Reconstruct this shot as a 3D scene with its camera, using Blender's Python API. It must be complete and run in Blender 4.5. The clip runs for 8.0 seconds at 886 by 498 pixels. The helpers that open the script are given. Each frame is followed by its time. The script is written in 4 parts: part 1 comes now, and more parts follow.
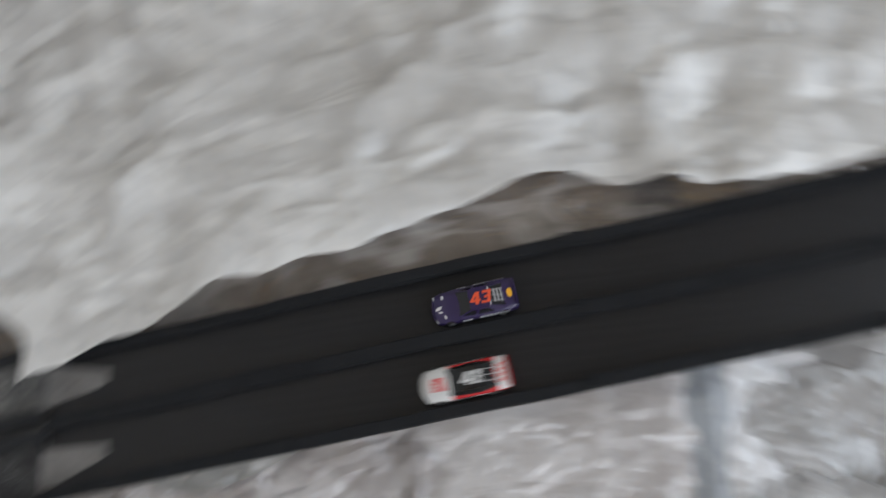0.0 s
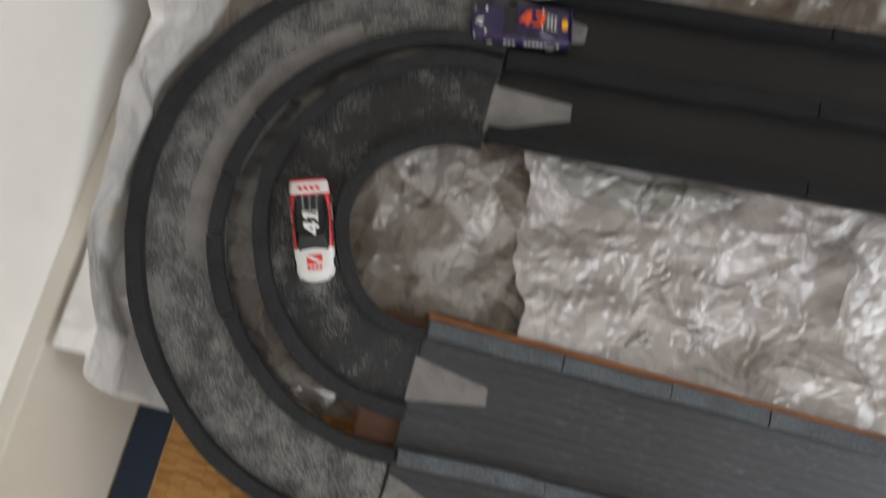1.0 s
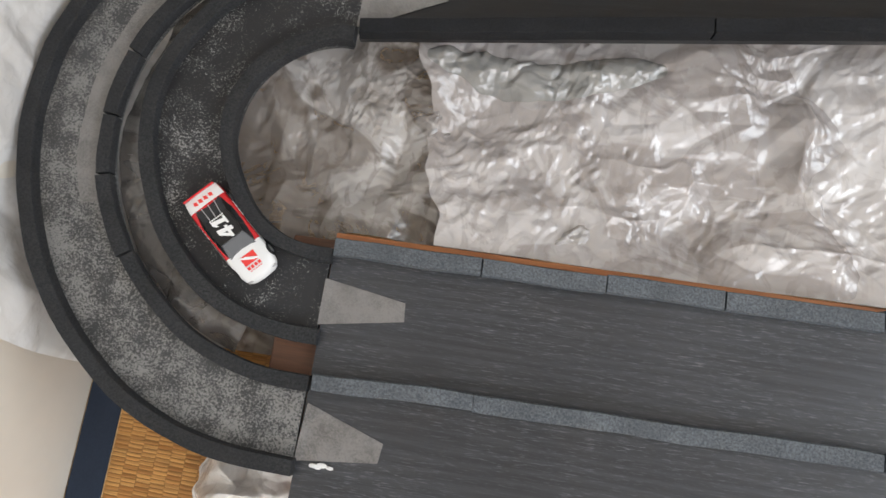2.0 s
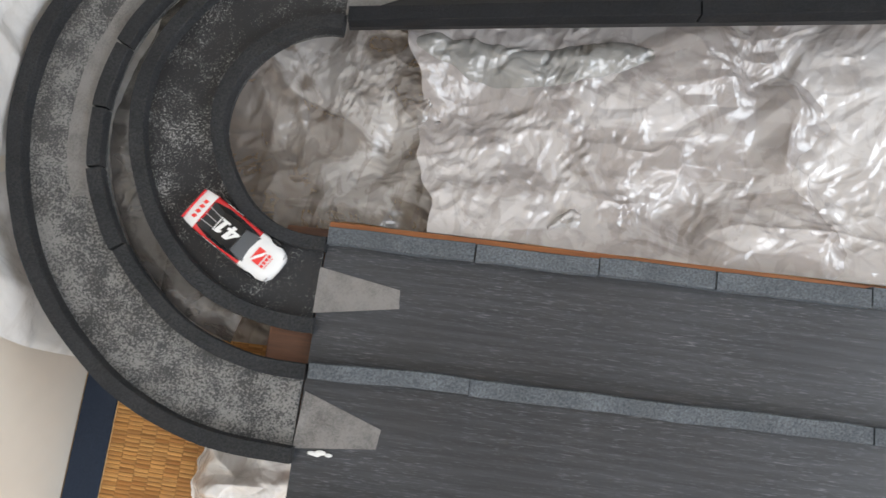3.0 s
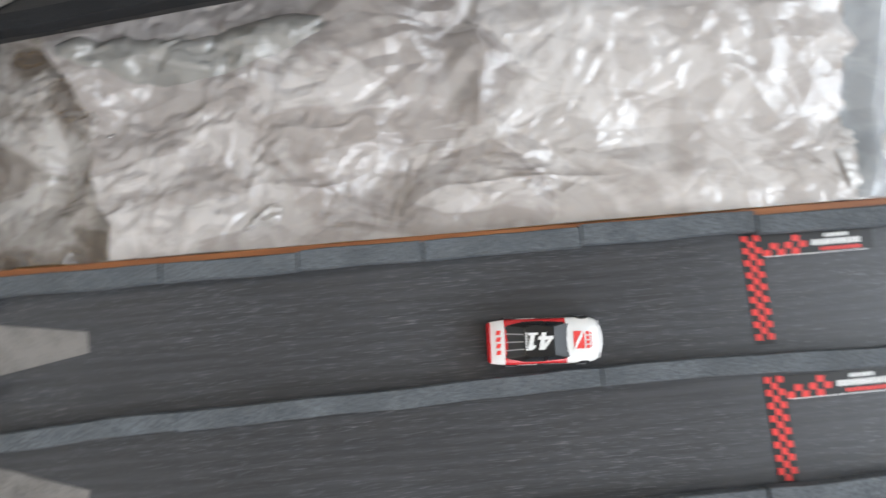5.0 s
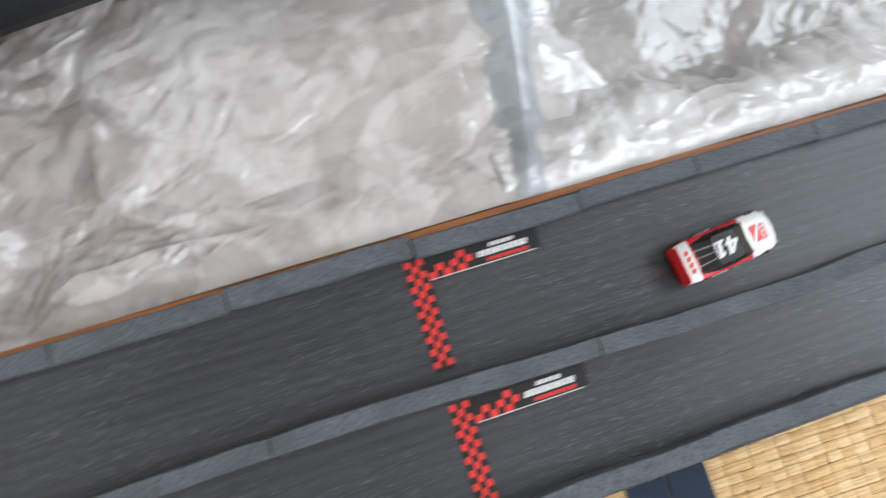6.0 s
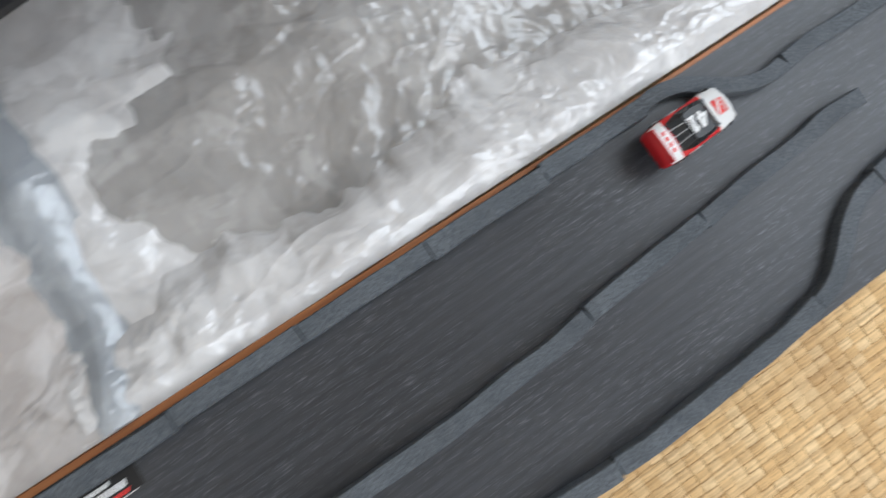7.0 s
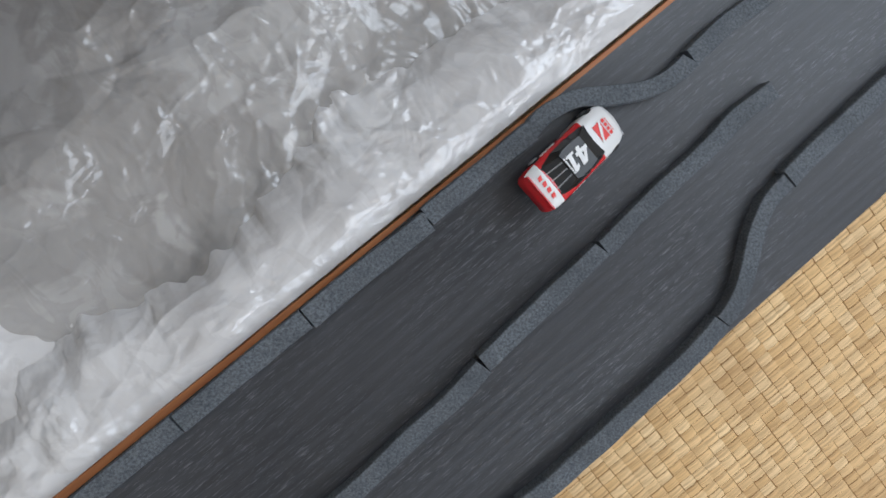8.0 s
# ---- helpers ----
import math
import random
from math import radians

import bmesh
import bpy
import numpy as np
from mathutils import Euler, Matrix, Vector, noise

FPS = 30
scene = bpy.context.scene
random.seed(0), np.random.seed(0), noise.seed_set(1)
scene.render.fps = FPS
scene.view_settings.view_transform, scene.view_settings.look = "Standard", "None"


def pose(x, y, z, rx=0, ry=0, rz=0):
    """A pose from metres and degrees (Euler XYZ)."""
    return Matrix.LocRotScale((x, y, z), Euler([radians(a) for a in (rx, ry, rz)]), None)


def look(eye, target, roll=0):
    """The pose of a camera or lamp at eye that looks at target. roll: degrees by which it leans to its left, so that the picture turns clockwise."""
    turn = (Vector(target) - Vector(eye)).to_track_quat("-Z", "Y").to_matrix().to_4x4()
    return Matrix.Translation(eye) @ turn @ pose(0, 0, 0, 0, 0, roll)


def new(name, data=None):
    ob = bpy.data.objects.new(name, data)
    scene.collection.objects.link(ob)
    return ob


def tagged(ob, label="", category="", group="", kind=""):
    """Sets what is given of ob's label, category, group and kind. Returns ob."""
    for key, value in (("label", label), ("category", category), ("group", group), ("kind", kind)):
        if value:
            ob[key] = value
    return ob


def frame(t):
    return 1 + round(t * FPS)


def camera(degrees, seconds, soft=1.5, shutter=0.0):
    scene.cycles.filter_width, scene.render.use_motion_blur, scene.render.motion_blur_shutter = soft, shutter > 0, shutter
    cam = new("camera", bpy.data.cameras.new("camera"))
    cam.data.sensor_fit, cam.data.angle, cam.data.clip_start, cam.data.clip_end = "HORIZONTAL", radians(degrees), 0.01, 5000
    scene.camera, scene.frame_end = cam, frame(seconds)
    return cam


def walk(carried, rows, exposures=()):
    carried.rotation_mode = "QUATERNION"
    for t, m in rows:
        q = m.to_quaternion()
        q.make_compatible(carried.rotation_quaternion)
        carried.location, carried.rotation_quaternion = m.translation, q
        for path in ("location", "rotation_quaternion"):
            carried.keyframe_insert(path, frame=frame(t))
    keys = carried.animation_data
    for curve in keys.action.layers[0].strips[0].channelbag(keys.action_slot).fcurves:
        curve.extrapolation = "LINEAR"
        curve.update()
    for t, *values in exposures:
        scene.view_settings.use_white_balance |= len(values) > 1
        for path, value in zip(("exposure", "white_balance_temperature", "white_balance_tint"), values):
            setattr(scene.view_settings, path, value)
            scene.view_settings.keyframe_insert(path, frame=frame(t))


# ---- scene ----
# ---- camera and its walk ----
# Track space: x along the lower board, y across it, z out of its plane; the board slopes down to the right.
SLOPE = 4.51
TRACK = pose(0, 0, 0.1077, 0, SLOPE, 0)
cam = camera(70.0, 8.0, soft=1.5, shutter=0.5)
PATH = [
    (0.0, (0.377, 0.119, 0.660), (0.42, 0.767, -1.232), -3.4),
    (0.1, (0.27, 0.159, 0.641), (0.278, 0.637, -1.301), 1.0),
    (0.2, (0.192, 0.233, 0.626), (0.234, 0.359, -1.370), 20.7),
    (0.3, (0.152, 0.192, 0.617), (0.132, 0.396, -1.373), 0.2),
    (0.5, (0.057, 0.048, 0.589), (-0.036, 0.55, -1.345), 2.3),
    (0.6, (0.042, 0.02, 0.572), (-0.092, 0.541, -1.354), 0.4),
    (0.8, (-0.047, 0.005, 0.542), (0.063, 0.412, -1.413), 29.2),
    (1.0, (-0.024, -0.038, 0.513), (0.056, 0.314, -1.455), 28.0),
    (1.2, (0.036, -0.077, 0.495), (-0.036, 0.295, -1.469), 4.8),
    (1.5, (0.075, -0.093, 0.475), (-0.016, 0.299, -1.484), -1.4),
    (1.7, (0.108, -0.083, 0.472), (-0.051, 0.278, -1.488), -14.0),
    (2.8, (0.125, -0.086, 0.467), (-0.006, 0.246, -1.501), -14.0),
    (3.0, (0.117, -0.09, 0.471), (-0.003, 0.241, -1.498), -12.7),
    (3.5, (0.108, -0.092, 0.465), (-0.007, 0.229, -1.506), -13.3),
    (4.0, (0.125, -0.097, 0.454), (0.001, 0.237, -1.514), -14.4),
    (4.2, (0.135, -0.091, 0.45), (0.04, 0.217, -1.524), -11.4),
    (5.3, (0.346, -0.069, 0.431), (0.477, 0.204, -1.545), 16.5),
    (5.5, (0.38, -0.071, 0.43), (0.532, 0.2, -1.546), 18.3),
    (6.0, (0.484, -0.074, 0.422), (0.749, 0.194, -1.542), 27.6),
    (6.5, (0.639, -0.074, 0.423), (0.93, 0.22, -1.534), 18.1),
    (7.0, (0.766, -0.035, 0.412), (1.099, 0.058, -1.557), 40.7),
    (7.5, (0.88, 0.033, 0.395), (1.024, -0.246, -1.58), 115.2),
    (8.0, (0.882, 0.024, 0.392), (1.056, -0.262, -1.58), 109.4),
]
walk(cam, [(t, TRACK @ look(eye, target, roll)) for t, eye, target, roll in PATH], exposures=[
    (0.0, -0.6, 6550, 11), (0.5, -0.6, 6900, 12), (0.8, -0.5, 7000, 11), (1.2, -0.24, 7150, 12), (1.7, 0.08, 7050, 12), (3.0, 0.28, 6800, 11), (5.5, 0.19, 6700, 10),
    (6.0, 0.07, 6650, 10), (6.5, -0.02, 6600, 10), (7.2, -0.33, 6600, 10), (8.0, -0.52, 6450, 11)])


# ---- world and light ----
world = bpy.data.worlds.new("sky")
scene.world = world
world.use_nodes = True
sky = world.node_tree.nodes.new("ShaderNodeTexSky")
sky.sky_type, sky.sun_disc = "NISHITA", False
sky.sun_elevation, sky.sun_rotation = radians(35), radians(150)
world.node_tree.links.new(sky.outputs[0], world.node_tree.nodes["Background"].inputs[0])
world.node_tree.nodes["Background"].inputs[1].default_value = 0.1


def area_lamp(name, m, sx, sy, power, colour):
    data = bpy.data.lights.new(name, "AREA")
    data.shape, data.size, data.size_y, data.energy, data.color = "RECTANGLE", sx, sy, power, colour
    ob = new(name, data)
    ob.matrix_world = m
    return ob


DAYLIGHT = (0.815, 0.91, 1.01)
area_lamp("south_window_light", look((1.35, -1.56, 1.3), (1.25, 0.0, 0.6)), 1.5, 1.1, 24, DAYLIGHT)
area_lamp("east_window_light", look((2.37, -0.1, 1.35), (1.0, -0.05, 0.6)), 1.4, 1.1, 31, DAYLIGHT)


# ---- materials ----
def material(name, colour, rough=0.6, metal=0.0, spec=0.5):
    mat = bpy.data.materials.new(name)
    mat.use_nodes = True
    b = mat.node_tree.nodes["Principled BSDF"]
    b.inputs["Base Color"].default_value = (*colour, 1)
    b.inputs["Roughness"].default_value = rough
    b.inputs["Metallic"].default_value = metal
    b.inputs["Specular IOR Level"].default_value = spec
    return mat, mat.node_tree, b


def coords(nt, scale=(1, 1, 1), turn=(0, 0, 0)):
    tc = nt.nodes.new("ShaderNodeTexCoord")
    mp = nt.nodes.new("ShaderNodeMapping")
    mp.inputs["Scale"].default_value = scale
    mp.inputs["Rotation"].default_value = turn
    nt.links.new(tc.outputs["Object"], mp.inputs["Vector"])
    return mp.outputs[0]


def noise_node(nt, vec, scale, detail=4, rough=0.55, distortion=0.0):
    n = nt.nodes.new("ShaderNodeTexNoise")
    n.inputs["Scale"].default_value, n.inputs["Detail"].default_value = scale, detail
    n.inputs["Roughness"].default_value, n.inputs["Distortion"].default_value = rough, distortion
    nt.links.new(vec, n.inputs["Vector"])
    return n.outputs["Fac"]


def ramp(nt, fac, stops):
    r = nt.nodes.new("ShaderNodeValToRGB")
    e = r.color_ramp.elements
    while len(e) < len(stops):
        e.new(0.5)
    for el, (p, c) in zip(e, stops):
        el.position = p
        el.color = (*c, 1) if len(c) == 3 else (c[0], c[0], c[0], 1)
    nt.links.new(fac, r.inputs[0])
    return r.outputs[0]


def mix(nt, fac, a, b, how="MIX"):
    m = nt.nodes.new("ShaderNodeMix")
    m.data_type, m.blend_type = "RGBA", how
    for sock, v in ((m.inputs[0], fac), (m.inputs[6], a), (m.inputs[7], b)):
        if isinstance(v, (int, float)):
            sock.default_value = v
        elif isinstance(v, tuple):
            sock.default_value = (*v, 1)
        else:
            nt.links.new(v, sock)
    return m.outputs[2]


def bump(nt, b, height, strength, distance):
    n = nt.nodes.new("ShaderNodeBump")
    n.inputs["Strength"].default_value, n.inputs["Distance"].default_value = strength, distance
    nt.links.new(height, n.inputs["Height"])
    nt.links.new(n.outputs[0], b.inputs["Normal"])
    return n


def painted_wood(name, dark, light, streak, spec=0.6):
    """Thin paint over open grain: arched growth lines, short rubbed streaks, cloudy tone."""
    mat, nt, b = material(name, dark, 0.45, 0, spec)
    big = noise_node(nt, coords(nt, (5, 12, 9)), 1.0, 3)
    base = mix(nt, ramp(nt, big, [(0.3, (0.0,)), (0.75, (1.0,))]), dark, light)
    rings = nt.nodes.new("ShaderNodeTexWave")
    rings.bands_direction = "Y"
    for key, value in (("Scale", 36), ("Distortion", 9), ("Detail", 3), ("Detail Scale", 0.55), ("Detail Roughness", 0.6)):
        rings.inputs[key].default_value = value
    nt.links.new(coords(nt, (0.16, 1.0, 1.0)), rings.inputs["Vector"])
    fine = noise_node(nt, coords(nt, (85, 900, 60)), 1.0, 4, 0.7, 0.25)
    grain = noise_node(nt, coords(nt, (14, 420, 60)), 1.0, 5, 0.65, 0.3)
    patch = noise_node(nt, coords(nt, (9, 22, 10)), 1.0, 3)
    lines = mix(nt, 1.0, ramp(nt, fine, [(0.54, (0.0,)), (0.68, (1.0,))]), ramp(nt, patch, [(0.36, (0.1,)), (0.64, (0.8,))]), "MULTIPLY")
    col = mix(nt, ramp(nt, rings.outputs["Fac"], [(0.35, (0.0,)), (0.9, (0.2,))]), base, tuple(c * 1.7 for c in light))
    col = mix(nt, lines, col, streak)
    col = mix(nt, ramp(nt, grain, [(0.45, (0.0,)), (0.68, (0.4,))]), col, tuple(c * 0.55 for c in dark))
    nt.links.new(col, b.inputs["Base Color"])
    nt.links.new(ramp(nt, big, [(0.2, (0.36,)), (0.8, (0.48,))]), b.inputs["Roughness"])
    bump(nt, b, mix(nt, 0.4, grain, rings.outputs["Fac"]), 0.35, 0.0006)
    return mat


def foam(name, colour, light):
    mat, nt, b = material(name, colour, 0.9, 0, 0.2)
    fine = noise_node(nt, coords(nt), 620, 3, 0.75)
    big = noise_node(nt, coords(nt), 35, 3)
    col = mix(nt, ramp(nt, fine, [(0.35, (0.0,)), (0.7, (1.0,))]), colour, light)
    col = mix(nt, ramp(nt, big, [(0.35, (0.0,)), (0.75, (0.45,))]), col, tuple(c * 0.6 for c in colour))
    nt.links.new(col, b.inputs["Base Color"])
    bump(nt, b, fine, 0.7, 0.0007)
    return mat


def worn_lane(name, dark, light, amount, blotch=0.75, soft=0.08, grain=520, blobs=30):
    """Lane surface whose dark paint has been rubbed off in grey specks."""
    mat, nt, b = material(name, dark, 0.6, 0, 0.35)
    fine = noise_node(nt, coords(nt), grain, 4, 0.8)
    patch = noise_node(nt, coords(nt), blobs, 3, 0.6)
    broad = noise_node(nt, coords(nt), 9, 2)
    add = nt.nodes.new("ShaderNodeMath")
    add.operation = "MULTIPLY_ADD"
    add.inputs[1].default_value = blotch
    nt.links.new(patch, add.inputs[0])
    nt.links.new(fine, add.inputs[2])
    edge = 1.02 - amount
    spots = ramp(nt, add.outputs[0], [(min(edge, 0.97), (0.0,)), (min(edge + soft, 1.0), (1.0,))])
    base = mix(nt, ramp(nt, broad, [(0.35, (0.0,)), (0.7, (1.0,))]), dark, tuple(c * 1.5 for c in dark))
    nt.links.new(mix(nt, spots, base, light), b.inputs["Base Color"])
    bump(nt, b, fine, 0.5, 0.0005)
    return mat


def film_material(name, white, shade, clear, gloss=0.16, facet=0.5, calm=0.6):
    """Thin crumpled polythene: milky, glossy, and partly see-through."""
    mat, nt, b = material(name, white, gloss, 0, 0.9)
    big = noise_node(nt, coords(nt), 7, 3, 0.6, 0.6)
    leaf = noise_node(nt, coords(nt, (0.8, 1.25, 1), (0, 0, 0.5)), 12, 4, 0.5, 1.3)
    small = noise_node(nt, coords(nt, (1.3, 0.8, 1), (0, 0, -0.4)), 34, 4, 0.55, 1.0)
    # fold shadow tone and the darker tone of thin film, coloured in by noise
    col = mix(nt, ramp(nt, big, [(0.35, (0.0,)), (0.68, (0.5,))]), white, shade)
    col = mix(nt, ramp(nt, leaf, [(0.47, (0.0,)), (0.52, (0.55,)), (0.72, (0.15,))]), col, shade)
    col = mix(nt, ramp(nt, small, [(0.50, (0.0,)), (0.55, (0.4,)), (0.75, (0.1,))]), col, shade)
    ridges = nt.nodes.new("ShaderNodeTexNoise")
    ridges.noise_type = "RIDGED_MULTIFRACTAL"
    for key, value in (("Scale", 55), ("Detail", 3), ("Roughness", 0.5), ("Lacunarity", 2.3), ("Distortion", 0.25), ("Offset", 0.9), ("Gain", 1.6)):
        ridges.inputs[key].default_value = value
    nt.links.new(coords(nt, (0.8, 1.3, 1), (0, 0, 0.5)), ridges.inputs["Vector"])
    folds = ramp(nt, ridges.outputs["Fac"], [(0.1, (0.0,)), (1.0, (1.0,))])
    nt.links.new(col, b.inputs["Base Color"])
    # light scatters inside the milky body, so it shades more softly than the glossy skin
    geo = nt.nodes.new("ShaderNodeNewGeometry")
    soft = nt.nodes.new("ShaderNodeVectorMath")
    soft.operation = "NORMALIZE"
    nt.links.new(mix(nt, calm, geo.outputs["Normal"], (0.0786, 0.0, 0.9969)), soft.inputs[0])
    under = bump(nt, b, folds, 0.15 * facet, 0.002)
    nt.links.new(soft.outputs[0], under.inputs["Normal"])
    skin = nt.nodes.new("ShaderNodeBump")
    skin.inputs["Strength"].default_value, skin.inputs["Distance"].default_value = min(facet, 1.0), 0.0022
    nt.links.new(folds, skin.inputs["Height"])
    nt.links.new(skin.outputs[0], b.inputs["Coat Normal"])
    b.inputs["Coat Weight"].default_value = 1.0
    b.inputs["Coat Roughness"].default_value = gloss
    b.inputs["Coat IOR"].default_value = 1.75
    b.inputs["Roughness"].default_value = 0.6
    b.inputs["Specular IOR Level"].default_value = 0.2
    see = nt.nodes.new("ShaderNodeBsdfTransparent")
    see.inputs[0].default_value = (0.93, 0.92, 0.9, 1)
    mixer = nt.nodes.new("ShaderNodeMixShader")
    nt.links.new(ramp(nt, leaf, [(0.44, (clear * 0.4,)), (0.54, (min(clear * 1.4, 0.95),))]), mixer.inputs[0])
    nt.links.new(b.outputs[0], mixer.inputs[1])
    nt.links.new(see.outputs[0], mixer.inputs[2])
    nt.links.new(mixer.outputs[0], nt.nodes["Material Output"].inputs[0])
    return mat


def plain(name, colour, rough=0.5, metal=0.0, spec=0.5, vary=0.12, scale=60, relief=0.0):
    mat, nt, b = material(name, colour, rough, metal, spec)
    n = noise_node(nt, coords(nt), scale, 4)
    nt.links.new(mix(nt, n, tuple(c * (1 - vary) for c in colour), tuple(min(c * (1 + vary), 1) for c in colour)), b.inputs["Base Color"])
    if relief:
        bump(nt, b, n, 0.5, relief)
    return mat


def bare_wood(name, a, c):
    mat, nt, b = material(name, a, 0.55)
    n = noise_node(nt, coords(nt, (14, 300, 300)), 1.0, 4, 0.6, 0.4)
    nt.links.new(mix(nt, ramp(nt, n, [(0.3, (0.0,)), (0.7, (1.0,))]), a, c), b.inputs["Base Color"])
    bump(nt, b, n, 0.3, 0.0005)
    return mat


def straw(name, low, middle, high):
    mat, nt, b = material(name, (0.5, 0.32, 0.14), 0.55, 0, 0.4)
    strand = noise_node(nt, coords(nt, (22, 560, 40)), 1.0, 3, 0.65)
    big = noise_node(nt, coords(nt), 11, 3)
    info = nt.nodes.new("ShaderNodeNewGeometry")
    tint = ramp(nt, info.outputs["Random Per Island"], [(0.0, low), (0.5, middle), (1.0, high)])
    col = mix(nt, ramp(nt, strand, [(0.42, (0.0,)), (0.62, (0.5,))]), tint, (0.25, 0.125, 0.042))
    col = mix(nt, ramp(nt, big, [(0.4, (0.0,)), (0.75, (0.35,))]), col, (0.40, 0.22, 0.085))
    nt.links.new(col, b.inputs["Base Color"])
    bump(nt, b, strand, 0.6, 0.001)
    return mat


M_BOARD = painted_wood("board_paint", (0.027, 0.029, 0.034), (0.046, 0.0485, 0.055), (0.17, 0.178, 0.195), 0.45)
M_UPPER = painted_wood("upper_track_paint", (0.006, 0.006, 0.0075), (0.011, 0.011, 0.013), (0.022, 0.023, 0.026), 0.4)
M_FOAM = foam("grey_foam", (0.068, 0.0755, 0.085), (0.185, 0.204, 0.226))
M_FOAM_DARK = foam("black_foam", (0.020, 0.0205, 0.022), (0.050, 0.051, 0.054))
M_FOAM_UPPER = foam("upper_black_foam", (0.013, 0.014, 0.016), (0.025, 0.026, 0.029))
M_LANE_IN = worn_lane("inner_lane_paint", (0.016, 0.016, 0.0175), (0.27, 0.27, 0.265), 0.20, 0.50, 0.08, 700)
M_LANE_OUT = worn_lane("outer_lane_paint", (0.042, 0.042, 0.043), (0.21, 0.206, 0.20), 0.305, 0.50, 0.10, 620, 42)
M_TAPE = worn_lane("grey_tape", (0.105, 0.10, 0.097), (0.215, 0.205, 0.198), 0.30, 0.8, 0.35, 700, 45)
M_EDGE = bare_wood("bare_board_edge", (0.46, 0.175, 0.06), (0.30, 0.10, 0.035))
M_BLOCK = bare_wood("brown_block", (0.14, 0.06, 0.03), (0.085, 0.036, 0.02))
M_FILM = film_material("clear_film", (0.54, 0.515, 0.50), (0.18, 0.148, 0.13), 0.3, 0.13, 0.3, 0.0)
# coloured dark for the shade of the void between the curve lanes
M_FILM_GAP_SHADE = film_material("gap_shade_film", (0.10, 0.092, 0.088), (0.035, 0.03, 0.027), 0.25, 0.13, 0.4, 0.1)
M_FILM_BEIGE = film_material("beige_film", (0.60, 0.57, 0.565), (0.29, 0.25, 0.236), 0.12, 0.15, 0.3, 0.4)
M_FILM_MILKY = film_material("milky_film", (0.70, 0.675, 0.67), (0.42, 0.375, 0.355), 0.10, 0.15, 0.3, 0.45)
M_FILM_WALL = film_material("wall_film", (0.80, 0.79, 0.785), (0.60, 0.575, 0.555), 0.05, 0.2, 0.4, 0.0)
M_FILM_WHITE = film_material("white_film", (0.74, 0.73, 0.73), (0.52, 0.50, 0.495), 0.05, 0.13, 0.35, 0.5)
M_FILM_GREY = film_material("grey_film", (0.50, 0.485, 0.475), (0.30, 0.285, 0.275), 0.12, 0.14, 0.3, 0.45)
# dark tone for the shadowed, thin band of film near the upper track
M_FILM_DARK_BAND = film_material("dark_band_film", (0.36, 0.352, 0.34), (0.22, 0.215, 0.205), 0.1, 0.12, 0.3, 0.2)
M_FILM_FOLD = film_material("bluish_film", (0.43, 0.455, 0.485), (0.33, 0.355, 0.385), 0.12, 0.16, 0.2, 0.5)
# the darker colour puts shading of the soft folds into the sheet
M_SHEET = film_material("white_sheet", (0.80, 0.79, 0.775), (0.50, 0.485, 0.47), 0.04, 0.42, 0.08, 0.0)
M_STRAW = straw("rush_straw", (0.74, 0.465, 0.20), (0.85, 0.57, 0.275), (0.92, 0.66, 0.355))
# darker copy of the straw: shade by wall and curve put into its colour
M_STRAW_SHADED = straw("shaded_rush_straw", (0.40, 0.165, 0.042), (0.60, 0.285, 0.082), (0.70, 0.37, 0.12))
# brown that stands for shade in the gaps of the rush weave
M_GAP_SHADE = plain("weave_gap_shade", (0.30, 0.16, 0.06), 0.8, 0, 0.2, 0.3, 200)
M_HERI = plain("navy_cloth", (0.024, 0.035, 0.058), 0.85, 0, 0.25, 0.25, 500, 0.0006)
M_PLASTER = plain("white_plaster", (0.86, 0.84, 0.81), 0.85, 0, 0.25, 0.05, 25, 0.001)
M_SKIRT = plain("cream_paint", (0.66, 0.61, 0.54), 0.5, 0, 0.4, 0.10, 14, 0.0006)
M_CEIL = plain("ceiling_board", (0.7, 0.66, 0.6), 0.8, 0, 0.3, 0.06, 8)
M_RED = plain("red_car_paint", (0.52, 0.015, 0.02), 0.25, 0, 0.6, 0.06)
M_WHITE = plain("white_car_paint", (0.70, 0.70, 0.70), 0.28, 0, 0.6, 0.04)
M_BLACK = plain("black_car_paint", (0.008, 0.008, 0.009), 0.3, 0, 0.4, 0.1)
M_GLASS = plain("smoked_window", (0.022, 0.023, 0.025), 0.22, 0, 0.35, 0.1)
M_GREY = plain("grey_trim", (0.35, 0.35, 0.36), 0.4)
M_TYRE = plain("black_rubber", (0.016, 0.016, 0.017), 0.8, 0, 0.3)
M_RIM = plain("bright_rim", (0.6, 0.6, 0.62), 0.3, 0.9)
M_PURPLE = plain("deep_purple_paint", (0.022, 0.011, 0.07), 0.28, 0, 0.6, 0.1)
M_ORANGE = plain("orange_red_print", (0.80, 0.10, 0.04), 0.35)
M_YELLOW = plain("yellow_print", (0.85, 0.42, 0.03), 0.35)
M_PRINT_RED = plain("red_print", (0.72, 0.045, 0.04), 0.4, 0, 0.4, 0.1)
M_PRINT_BLACK = plain("black_print", (0.014, 0.014, 0.015), 0.4, 0, 0.4, 0.1)
M_PRINT_WHITE = plain("white_print", (0.75, 0.75, 0.75), 0.4, 0, 0.4, 0.06)


